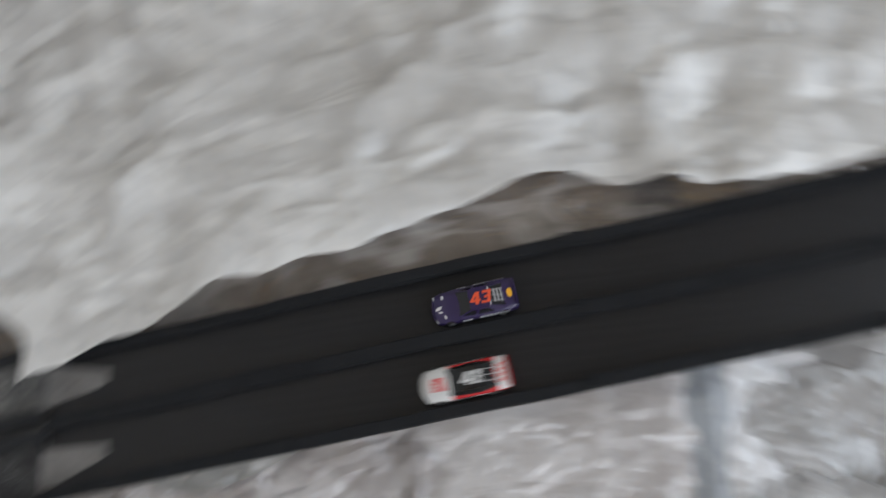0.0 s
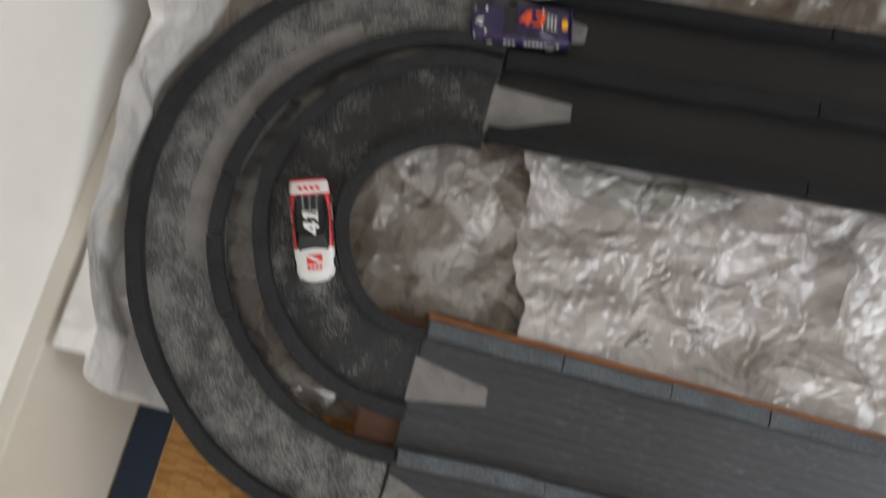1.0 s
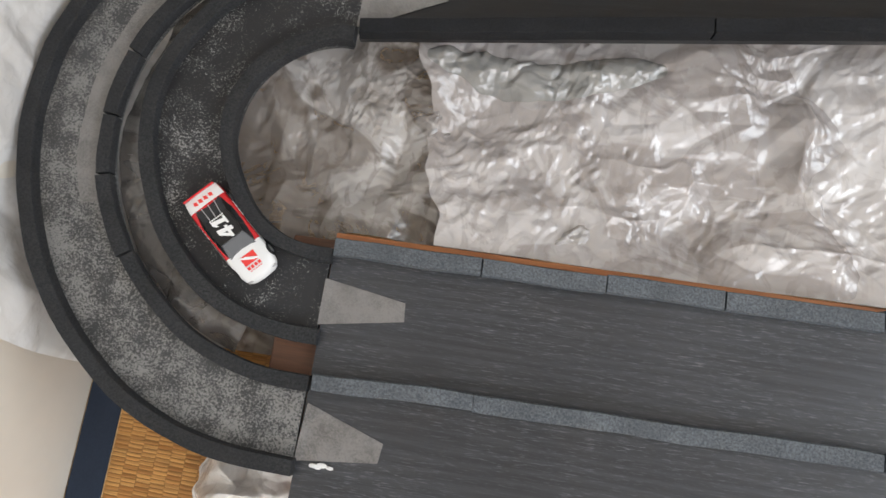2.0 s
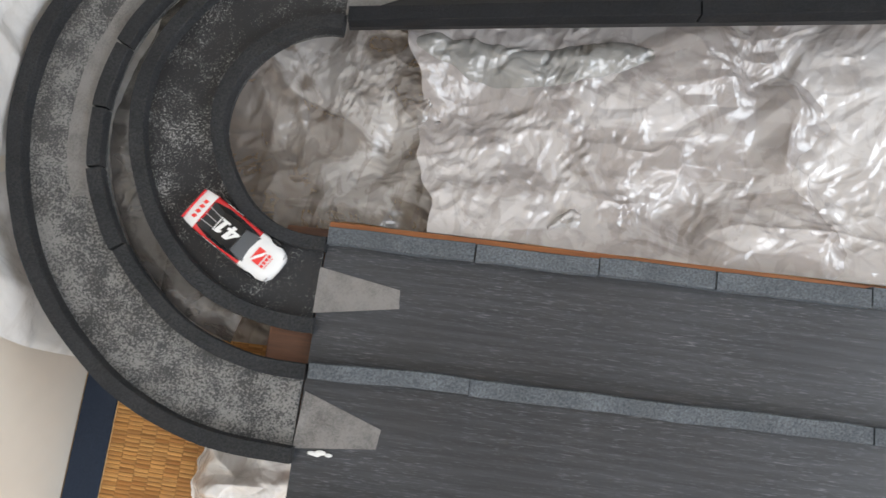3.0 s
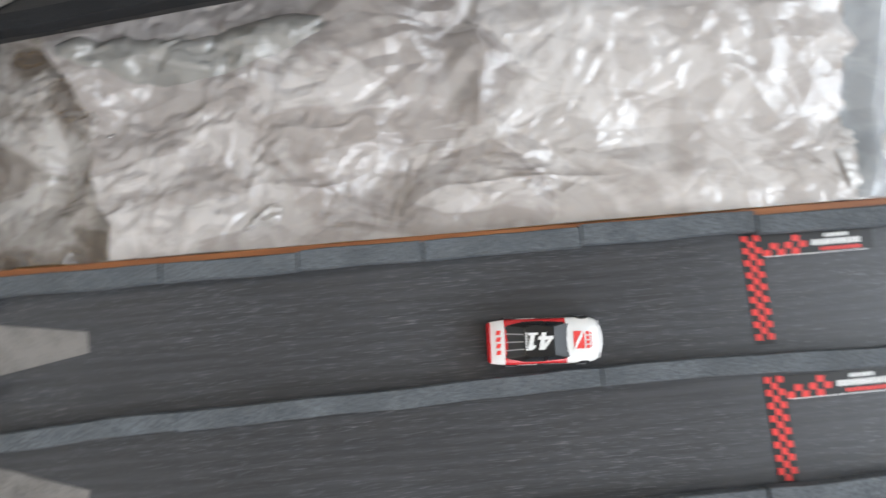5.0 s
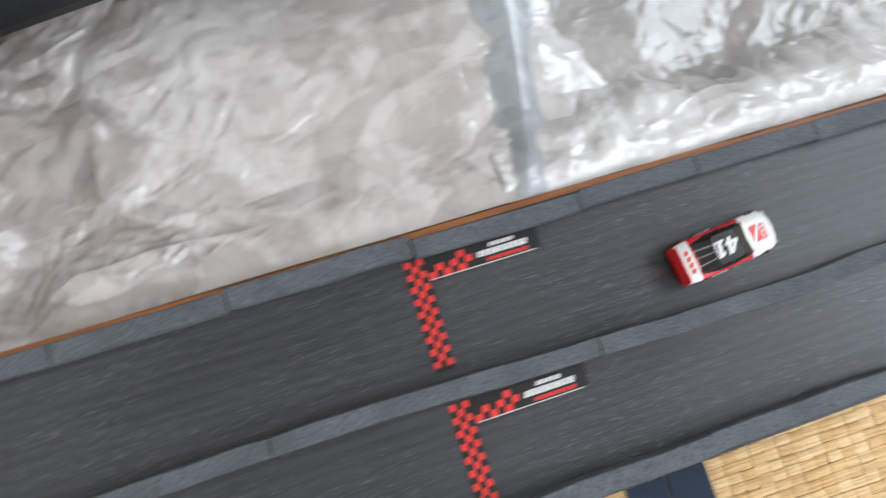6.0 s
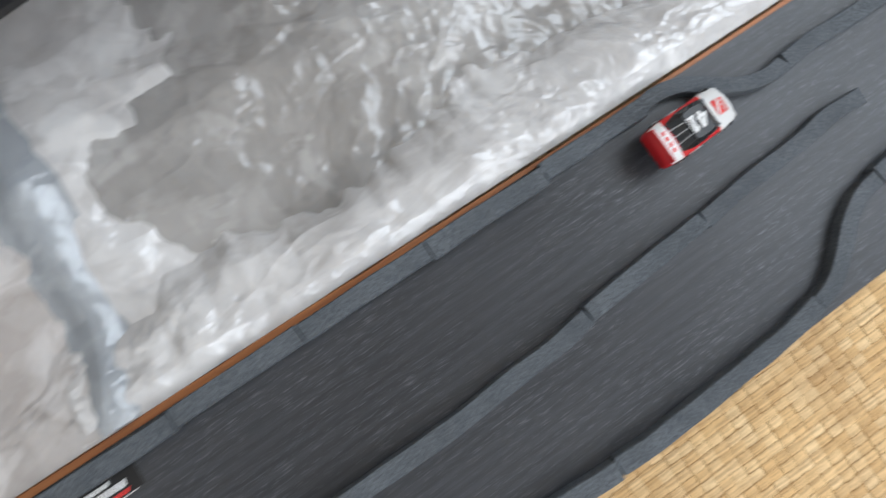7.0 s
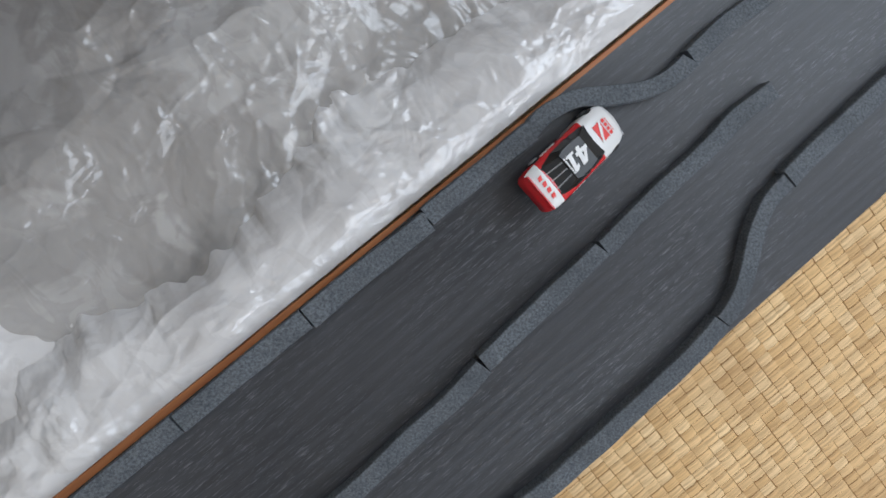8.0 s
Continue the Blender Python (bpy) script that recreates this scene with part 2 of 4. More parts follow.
# ---- mesh helpers ----
def part(name, bm, mat, parent=None, label="", smooth=False):
    """Links a bmesh as one mesh object, under its thing where one is given."""
    bmesh.ops.recalc_face_normals(bm, faces=bm.faces)
    me = bpy.data.meshes.new(name)
    bm.to_mesh(me)
    bm.free()
    me.materials.append(mat)
    if smooth:
        for p in me.polygons:
            p.use_smooth = True
    ob = new(name, me)
    if parent is not None:
        ob.parent = parent
    return tagged(ob, label)


def holder(name, m, label, category, group="", kind=""):
    ob = new(name)
    ob.empty_display_size = 0.01
    ob.matrix_world = m
    return tagged(ob, label, category, group, kind)


def box(bm, x0, x1, y0, y1, z0, z1, bevel=0.0):
    """A box with bevelled edges, added to bm."""
    made = bmesh.ops.create_cube(bm, size=1)["verts"]
    for v in made:
        v.co = Vector(((x0 + x1) / 2 + v.co.x * (x1 - x0), (y0 + y1) / 2 + v.co.y * (y1 - y0), (z0 + z1) / 2 + v.co.z * (z1 - z0)))
    if bevel:
        edges = list({e for v in made for e in v.link_edges})
        bmesh.ops.bevel(bm, geom=edges, offset=bevel, segments=2, affect="EDGES", profile=0.6)


def prism(bm, outline, z0, z1):
    """An upright slab over an outline of (x, y)."""
    low = [bm.verts.new((x, y, z0)) for x, y in outline]
    top = [bm.verts.new((x, y, z1)) for x, y in outline]
    n = len(outline)
    bm.faces.new(top)
    bm.faces.new(low[::-1])
    for i in range(n):
        bm.faces.new((low[i], low[(i + 1) % n], top[(i + 1) % n], top[i]))


def smooth_path(points, step=0.006):
    """Catmull-Rom through the points, cut into short steps."""
    p = [Vector(q) for q in points]
    p = [2 * p[0] - p[1]] + p + [2 * p[-1] - p[-2]]
    out = []
    for i in range(1, len(p) - 2):
        a, b, c, d = p[i - 1:i + 3]
        n = max(2, round((c - b).length / step))
        for k in range(n):
            t = k / n
            out.append(0.5 * (2 * b + (c - a) * t + (2 * a - 5 * b + 4 * c - d) * t * t + (3 * b - a - 3 * c + d) * t ** 3))
    out.append(p[-2])
    return out


def sweep(bm, pts, w, h, wobble=0.0006, seed=0.0):
    """A foam strip with a rounded top along pts, capped at both ends."""
    shape = [(-0.5, 0), (-0.5, 0.86), (-0.455, 0.99), (0, 1.0), (0.455, 0.99), (0.5, 0.86), (0.5, 0)]
    rings = []
    for i, p in enumerate(pts):
        d = (pts[min(i + 1, len(pts) - 1)] - pts[max(i - 1, 0)]).normalized()
        side = Vector((-d.y, d.x, 0)).normalized()
        q = Vector((p.x * 22 + seed, p.y * 22, seed))
        off = noise.noise(q) * wobble * 1.6
        grow = 1 + 0.10 * noise.noise(q * 1.7 + Vector((5, 2, 1)))
        rings.append([bm.verts.new(p + side * (u * w * grow + off) + Vector((0, 0, v * h * (1 + 0.10 * noise.noise(q * 2.1))))) for u, v in shape])
    for a, b in zip(rings, rings[1:]):
        for k in range(len(shape)):
            j = (k + 1) % len(shape)
            bm.faces.new((a[k], a[j], b[j], b[k]))
    bm.faces.new(rings[0])
    bm.faces.new(rings[-1][::-1])


def cut_path(pts, cuts):
    """Splits a path along x (rising) at the cuts."""
    runs, run = [], []
    cuts = list(cuts)
    for p in pts:
        if cuts and p.x >= cuts[0]:
            run.append(Vector((cuts[0] - 0.0006, p.y, p.z)))
            runs.append(run)
            run = [Vector((cuts[0] + 0.0006, p.y, p.z))]
            cuts.pop(0)
            if p.x - run[0].x < 0.001:
                continue
        run.append(p)
    runs.append(run)
    return [r for r in runs if len(r) > 1]


def barrier(root, points, cuts, w, h, mat, label, step=0.006, jog=0.0016):
    """Foam strips laid end to end along a path, each a part of the track piece they are glued to."""
    rng = random.Random(label)
    for i, run in enumerate(cut_path(smooth_path(points, step), cuts)):
        bm = bmesh.new()
        dy, dw = rng.uniform(-jog, jog), rng.uniform(0.94, 1.06)
        sweep(bm, [p + Vector((0, dy, 0)) for p in run], w * dw, h * rng.uniform(0.94, 1.05), 0.0007, i * 3.7)
        part("foam_strip", bm, mat, root, label)


def ring_point(centre, r, a, z):
    """A point of the curve, whose upper half bulges slightly beyond a true circle."""
    bulge = 0.0035 * min(max(1 - (a - math.pi) / 0.7, 0), 1)
    return Vector((centre[0] + (r + bulge) * math.cos(a), centre[1] + r * math.sin(a), z))


# ---- the room ----
RX0, RX1, RY0, RY1, RZ = -0.2495, 2.4, -1.6, 2.0, 2.35


def room():
    floor_bm = bmesh.new()
    box(floor_bm, RX0 - 0.1, RX1 + 0.1, RY0 - 0.1, RY1 + 0.1, -0.06, -0.0035)
    tagged(part("floor", floor_bm, M_STRAW), "woven rush mat floor with navy cloth borders", "floor", kind="structure")
    bm = bmesh.new()
    box(bm, RX0 - 0.1, RX0 - 0.014, RY0 - 0.1, RY1 + 0.1, -0.06, RZ)
    tagged(part("wall_west", bm, M_PLASTER), "plain white plastered wall", "wall", kind="structure")
    bm = bmesh.new()
    box(bm, RX1, RX1 + 0.1, RY0 - 0.1, -1.0, -0.06, RZ)
    box(bm, RX1, RX1 + 0.1, 0.8, RY1 + 0.1, -0.06, RZ)
    box(bm, RX1, RX1 + 0.1, -1.0, 0.8, -0.06, 0.7)
    box(bm, RX1, RX1 + 0.1, -1.0, 0.8, 2.0, RZ)
    tagged(part("wall_east", bm, M_PLASTER), "white plastered wall with a wide window opening", "wall", kind="structure")
    bm = bmesh.new()
    box(bm, RX0 - 0.014, RX1, RY1, RY1 + 0.1, -0.06, RZ)
    tagged(part("wall_north", bm, M_PLASTER), "plain white plastered wall", "wall", kind="structure")
    bm = bmesh.new()
    box(bm, RX0 - 0.014, 0.45, RY0 - 0.1, RY0, -0.06, RZ)
    box(bm, 2.25, RX1, RY0 - 0.1, RY0, -0.06, RZ)
    box(bm, 0.45, 2.25, RY0 - 0.1, RY0, -0.06, 0.6)
    box(bm, 0.45, 2.25, RY0 - 0.1, RY0, 1.9, RZ)
    tagged(part("wall_south", bm, M_PLASTER), "white plastered wall with a wide window opening", "wall", kind="structure")
    bm = bmesh.new()
    box(bm, RX0 - 0.1, RX1 + 0.1, RY0 - 0.1, RY1 + 0.1, RZ, RZ + 0.08)
    tagged(part("ceiling", bm, M_CEIL), "pale boarded ceiling", "ceiling", kind="structure")
    bm = bmesh.new()
    box(bm, RX0 - 0.014, RX0, RY0, RY1, -0.003, 0.178, 0.002)
    tagged(part("baseboard", bm, M_SKIRT), "cream painted wooden skirting with small brown stains", "skirting", kind="structure")


def mats():
    """Rush cells stand proud of the floor where the track leaves it open; cloth borders lie between the mats."""
    rng = random.Random(4)

    def cell(bm, x, y, w, h):
        zs = []
        for j in range(3):
            for i in range(4):
                u, v = i / 3, j / 2
                rise = 0.0014 * math.sin(math.pi * (0.12 + 0.76 * u)) * (0.45 + 0.55 * math.sin(math.pi * v)) + 0.0002
                zs.append(bm.verts.new((x + u * w, y + v * h, rise + rng.uniform(-0.0002, 0.0002) - 0.0036)))
        for j in range(2):
            for i in range(3):
                a = j * 4 + i
                bm.faces.new((zs[a], zs[a + 1], zs[a + 5], zs[a + 4]))

    for mat, label, strips in (
            (M_STRAW_SHADED, "woven rush surface of a floor mat, coloured darker for shade by the wall", ((-0.2125, 0.02, -0.42, -0.06, 0.0145, 0.0038, 0.5),)),
            (M_STRAW, "golden woven rush surface of the floor mats", ((0.2, 0.616, -0.36, -0.15, 0.0112, 0.0076, 0.0), (0.684, 1.42, -0.60, -0.15, 0.0112, 0.0076, 0.0)))):
        bm = bmesh.new()
        for x0, x1, y0, y1, pitch, row, stagger in strips:
            for c in range(int((x1 - x0) / pitch)):
                drift = rng.uniform(-0.0003, 0.0003)
                for r in range(int((y1 - y0) / row)):
                    cell(bm, x0 + c * pitch + rng.uniform(-0.0004, 0.0004), y0 + drift + (r + stagger * (c % 2)) * row, pitch * 0.97, row * (rng.uniform(0.70, 0.88) if stagger else rng.uniform(0.88, 0.98)))
        tagged(part("rush_weave", bm, mat, smooth=True), label, "mat", kind="stuff")
        # added pads darken the gaps between rush cells as shade would
        bm = bmesh.new()
        for x0, x1, y0, y1, *_ in strips:
            box(bm, x0, x1 - 0.012, y0, y1, -0.0045, -0.0032)
        tagged(part("gap_shade_pad", bm, M_GAP_SHADE), "brown pad under the rush weave, coloured as the shade in its gaps", "mat", kind="stuff")
    for x0, x1 in ((-0.248, -0.2135), (0.6185, 0.6495), (0.6505, 0.6815)):
        bm = bmesh.new()
        box(bm, x0, x1, RY0, RY1, -0.003, -0.0008, 0.0006)
        tagged(part("mat_border", bm, M_HERI), "flat navy blue cloth border of a rush mat", "mat border", "mat borders")


# ---- the lower board ----
def board():
    root = holder("lower_track_board", TRACK, "dark grey painted plywood straight with a bare orange edge", "track")
    bm = bmesh.new()
    prism(bm, [(0.0, -0.0042), (0.0, -0.223), (0.1, -0.216), (0.2, -0.2085), (0.33, -0.203), (1.36, -0.203), (1.36, -0.0042)], -0.006, 0.0)
    part("deck", bm, M_BOARD, root)
    bm = bmesh.new()
    pts = smooth_path([(0.0, 0, 0), (0.35, 0.0006, 0), (0.7, 0.001, 0), (1.0, -0.001, 0), (1.36, 0, 0)], 0.02)
    lo = []
    for p in pts:
        t = 0.0003 * noise.noise(Vector((p.x * 30, 0, 0)))
        lo.append([bm.verts.new((p.x, -0.0041, -0.006)), bm.verts.new((p.x, -0.0041, 0.0004)), bm.verts.new((p.x, p.y - 0.0006 + t, 0.0004)), bm.verts.new((p.x, p.y + t, -0.0004)), bm.verts.new((p.x, p.y + t, -0.006))])
    for a, b in zip(lo, lo[1:]):
        for k in range(5):
            j = (k + 1) % 5
            bm.faces.new((a[k], a[j], b[j], b[k]))
    bm.faces.new(lo[0])
    bm.faces.new(lo[-1][::-1])
    part("bare_edge", bm, M_EDGE, root, "unpainted orange-brown wood edge")
    bm = bmesh.new()
    box(bm, -0.035, 0.1, -0.175, -0.005, -0.122, -0.0062, 0.002)
    ob = tagged(part("support_block", bm, M_BLOCK), "dark brown wooden block under the board end", "block")
    ob.matrix_world = TRACK
    barrier(root, [(0.002, -0.0115, 0), (0.2, -0.0105, 0), (0.4, -0.0105, 0), (0.62, -0.0115, 0), (0.8, -0.0105, 0), (1.005, -0.0115, 0)],
            (0.113, 0.204, 0.288, 0.397, 0.52, 0.64, 0.73, 0.826, 0.92), 0.0135, 0.010, M_FOAM, "grey foam strips laid end to end along the bare board edge")
    barrier(root, [(0.998, -0.0125, 0), (1.017, -0.008, 0), (1.041, -0.0125, 0), (1.06, -0.024, 0), (1.083, -0.037, 0), (1.105, -0.041, 0), (1.128, -0.0385, 0), (1.153, -0.037, 0), (1.178, -0.038, 0), (1.34, -0.042, 0)],
            (1.118,), 0.0125, 0.010, M_FOAM, "grey foam strip bent into a wave that narrows the lane", 0.004, 0.0003)
    barrier(root, [(0.004, -0.113, 0), (0.06, -0.1105, 0), (0.12, -0.109, 0), (0.22, -0.108, 0), (0.33, -0.106, 0), (0.4, -0.106, 0), (0.48, -0.106, 0), (0.575, -0.109, 0), (0.7, -0.1115, 0), (0.777, -0.1125, 0), (0.826, -0.11, 0), (0.862, -0.109, 0), (0.893, -0.1055, 0), (0.94, -0.101, 0), (0.994, -0.0985, 0), (1.046, -0.0945, 0), (1.092, -0.093, 0), (1.121, -0.0895, 0), (1.153, -0.091, 0)],
            (0.12, 0.4, 0.62, 0.89, 0.996), 0.0125, 0.010, M_FOAM, "grey foam divider strips between the two lower lanes", 0.006, 0.0007)
    barrier(root, [(0.004, -0.214, 0), (0.1, -0.207, 0), (0.2, -0.199, 0), (0.32, -0.1935, 0), (0.5, -0.193, 0), (0.68, -0.192, 0), (0.78, -0.191, 0), (0.867, -0.196, 0), (0.95, -0.1955, 0), (0.99, -0.194, 0), (1.022, -0.1915, 0), (1.049, -0.184, 0), (1.069, -0.172, 0), (1.087, -0.158, 0), (1.105, -0.148, 0), (1.127, -0.145, 0), (1.159, -0.1425, 0), (1.2, -0.1405, 0), (1.34, -0.136, 0)],
            (0.25, 0.5, 0.672, 0.85, 1.031, 1.126), 0.0135, 0.010, M_FOAM, "grey foam strips along the outer lane that swerve inward", 0.005, 0.0006)


def square_mesh(w, h, lean):
    bm = bmesh.new()
    prism(bm, [(0, 0), (-lean, -h), (w - lean, -h), (w, 0)], 0.0007, 0.0009)
    bmesh.ops.recalc_face_normals(bm, faces=bm.faces)
    me = bpy.data.meshes.new("red_square")
    bm.to_mesh(me)
    bm.free()
    me.materials.append(M_PRINT_RED)
    return me


SQUARES = (square_mesh(0.0043, 0.0043, 0), square_mesh(0.0052, 0.0044, 0.0006))


def printed_marks():
    """Chequered line and printed band across each lower lane."""
    for y0, y1, k in ((-0.0185, -0.0945, 0), (-0.1165, -0.1865, 1)):
        root = holder("chequered_decal", TRACK, "red and black chequered start line with a printed band", "decal", "lane decals")
        x0 = 0.512 + 0.001 * k
        bm = bmesh.new()
        prism(bm, [(x0, y0), (x0, y1), (x0 + 0.0125, y1), (x0 + 0.0145, y0 - 0.017), (x0 + 0.094, y0 - 0.0165 + 0.001), (x0 + 0.095, y0 - 0.001)], 0.0003, 0.0007)
        part("backing", bm, M_PRINT_BLACK, root)
        size = 0.0043
        spots = [(x0 + c * size + 0.0001, y0 - q * size, 0) for q in range(int((y0 - y1) / size)) for c in range(3) if (q + c) % 2 == 0]
        spots += [(x0 + 0.016 + c * 0.0052 - q * 0.0006, y0 - 0.002 - q * 0.0046, 1) for q in range(3) for c in range(6) if (q + c) % 2 == 0 and c >= 2 - q + (q == 0) * 2]
        for x, y, kind in spots:
            ob = new("red_square", SQUARES[kind])
            ob.parent = root
            ob.location = (x, y, 0)
        for a, b, w, h, mat, nm, count in ((0.060, 0.0026, 0.018, 0.0026, M_PRINT_WHITE, "white_bar", 5), (0.0505, 0.0066, 0.036, 0.0040, M_PRINT_WHITE, "white_bar", 9), (0.056, 0.0122, 0.030, 0.0024, M_PRINT_RED, "red_bar", 10)):
            for i in range(count):
                bm = bmesh.new()
                x = x0 + a + w * i / count
                prism(bm, [(x - 0.0006, y0 - b - h), (x + w / count * 0.76 - 0.0006, y0 - b - h), (x + w / count * 0.76 + 0.0004, y0 - b), (x + 0.0004, y0 - b)], 0.0007, 0.0009)
                part(nm, bm, mat, root)
        bm = bmesh.new()
        box(bm, x0 + 0.015, x0 + 0.09, y0 - 0.0162, y0 - 0.0157, 0.0007, 0.0009)
        part("white_line", bm, M_PRINT_WHITE, root)


# ---- the curve ----
C_IN, C_OUT = (-0.008, 0.055), (-0.014, 0.047)
Z_ENTRY = 0.054


def curve_z(a):
    """Height of the curve's surface at the angle a (90 degrees: entry, 270: exit)."""
    u = min(max((a - math.pi / 2) / math.pi, 0), 1)
    return Z_ENTRY * (1 - u) + 0.001


def lane(name, centre, r0, r1, mat, label):
    bm = bmesh.new()
    rings = []
    n = 60
    stations = [(None, 0.003, math.pi / 2)] + [(i, 0, math.pi / 2 + math.pi * i / n) for i in range(n + 1)] + [(None, 0.001, 3 * math.pi / 2)]
    for tag, dx, a in stations:
        z = curve_z(a)
        ring = []
        for r, dz in ((r0, -0.004), (r0, 0), ((2 * r0 + r1) / 3, 0), ((r0 + 2 * r1) / 3, 0), (r1, 0), (r1, -0.004)):
            p = ring_point(centre, r, a, z + dz)
            if tag is None:
                p.x = dx - 0.0025
            ring.append(bm.verts.new(p))
        rings.append(ring)
    for a, b in zip(rings, rings[1:]):
        for k in range(6):
            j = (k + 1) % 6
            bm.faces.new((a[k], a[j], b[j], b[k]))
    bm.faces.new(rings[0])
    bm.faces.new(rings[-1][::-1])
    root = holder(name, TRACK, label, "track", "curve lanes")
    part("deck", bm, mat, root)
    return root


def curve_foam(root, centre, r, w, h, cuts, label, lift=0.0, a0=90, a1=270):
    rng = random.Random(label)
    marks = [a0, *cuts, a1]
    for i, (s, e) in enumerate(zip(marks, marks[1:])):
        n = max(4, round((e - s) / 3))
        dr = rng.uniform(-0.0009, 0.0009)
        pts = []
        for k in range(n + 1):
            a = radians(s + 0.3 + (e - s - 0.6) * k / n)
            pts.append(ring_point(centre, r + dr + 0.0008 * math.sin(5 * a + i), a, curve_z(a) + lift))
        if s == a0:
            pts.insert(0, Vector((0.002, pts[0].y, pts[0].z)))
        if e == a1:
            pts.append(Vector((0.001, pts[-1].y, pts[-1].z)))
        bm = bmesh.new()
        sweep(bm, pts, w * rng.uniform(0.93, 1.07), h * rng.uniform(0.93, 1.07), 0.0007, i * 2.3 + r * 50)
        part("foam_strip", bm, M_FOAM_DARK, root, label)


def curve():
    inner = lane("curve_inner_lane", C_IN, 0.070, 0.140, M_LANE_IN, "black painted curve lane rubbed to pale specks")
    outer = lane("curve_outer_lane", C_OUT, 0.156, 0.227, M_LANE_OUT, "grey mottled curve lane with dark patches")
    curve_foam(inner, C_IN, 0.0752, 0.0108, 0.011, (), "black foam rim inside the tight curve lane")
    curve_foam(inner, C_IN, 0.1360, 0.0120, 0.009, (), "black foam rim outside the tight curve lane")
    curve_foam(outer, C_OUT, 0.1605, 0.0115, 0.008, (158, 176, 192, 214), "cracked black foam rim inside the wide curve lane")
    curve_foam(outer, C_OUT, 0.2215, 0.0120, 0.010, (), "black foam rim outside the wide curve lane")
    bm = bmesh.new()
    arc = []
    for k in range(25):
        a = radians(122 + 76 * k / 24)
        arc.append([bm.verts.new(ring_point(C_OUT, r, a, curve_z(a) + dz)) for r, dz in ((0.1672, 0.0002), (0.1672, 0.0006), (0.1845 + 0.0006 * math.sin(k), 0.0006), (0.1845 + 0.0006 * math.sin(k), 0.0002))])
    for p, q in zip(arc, arc[1:]):
        for k in range(4):
            j = (k + 1) % 4
            bm.faces.new((p[k], p[j], q[j], q[k]))
    bm.faces.new(arc[0])
    bm.faces.new(arc[-1][::-1])
    ob = tagged(part("tape", bm, M_TAPE), "long grey tape along the inner side of the wide curve lane", "tape", "joint tapes")
    ob.matrix_world = TRACK
    # small offcuts that hold the lanes up
    for cx, r, degs in ((C_IN, 0.108, (222, 255)), (C_OUT, 0.198, (212, 240))):
        for d in degs:
            a = radians(d)
            p = ring_point(cx, r, a, 0)
            bm = bmesh.new()
            box(bm, p.x - 0.012, p.x + 0.012, p.y - 0.012, p.y + 0.012, -0.108 + 0.0789 * p.x - 0.004, curve_z(a) - 0.0045, 0.001)
            ob = tagged(part("support_block", bm, M_FOAM_DARK), "black foam block under the curve", "block", "curve supports")
            ob.matrix_world = TRACK


# ---- the upper track ----
def up_z(x):
    return 0.053 + 0.098 * max(x, 0)


def upper_track():
    root = holder("upper_track", TRACK, "black painted straight track with two lanes", "track")
    bm = bmesh.new()
    rows = []
    for i in range(25):
        x = 0.003 + 1.6 * i / 24
        a, b = 0.133 + 0.066 * x, 0.268 + 0.076 * x
        rows.append([bm.verts.new((x, y, up_z(x) + dz)) for y, dz in ((a, -0.006), (a, 0), (a + (b - a) / 3, 0), (a + (b - a) * 2 / 3, 0), (b, 0), (b, -0.006))])
    for a, b in zip(rows, rows[1:]):
        for k in range(6):
            j = (k + 1) % 6
            bm.faces.new((a[k], a[j], b[j], b[k]))
    bm.faces.new(rows[0])
    bm.faces.new(rows[-1][::-1])
    part("deck", bm, M_UPPER, root)
    for off, slope, w, h, label in ((0.138, 0.066, 0.011, 0.011, "black foam rim on the near side of the upper track"), (0.2005, 0.071, 0.013, 0.009, "black foam divider on the upper track"), (0.2625, 0.076, 0.011, 0.011, "black foam rim on the far side of the upper track")):
        pts = [(x, off + slope * x, up_z(x)) for x in (0.004, 0.3, 0.6, 0.9, 1.2, 1.59)]
        barrier(root, pts, (0.24, 0.5, 0.75, 1.0, 1.3), w, h, M_FOAM_UPPER, label, 0.02, 0.0005)
    for x in (0.05, 0.8, 1.5):
        bm = bmesh.new()
        y = 0.248 + 0.076 * x
        box(bm, x - 0.02, x + 0.02, y - 0.012, y + 0.014, -0.112 + 0.0789 * x, up_z(x - 0.02) - 0.0058, 0.002)
        ob = tagged(part("support_block", bm, M_BLOCK), "dark brown wooden block under the upper track", "block", "track supports")
        ob.matrix_world = TRACK


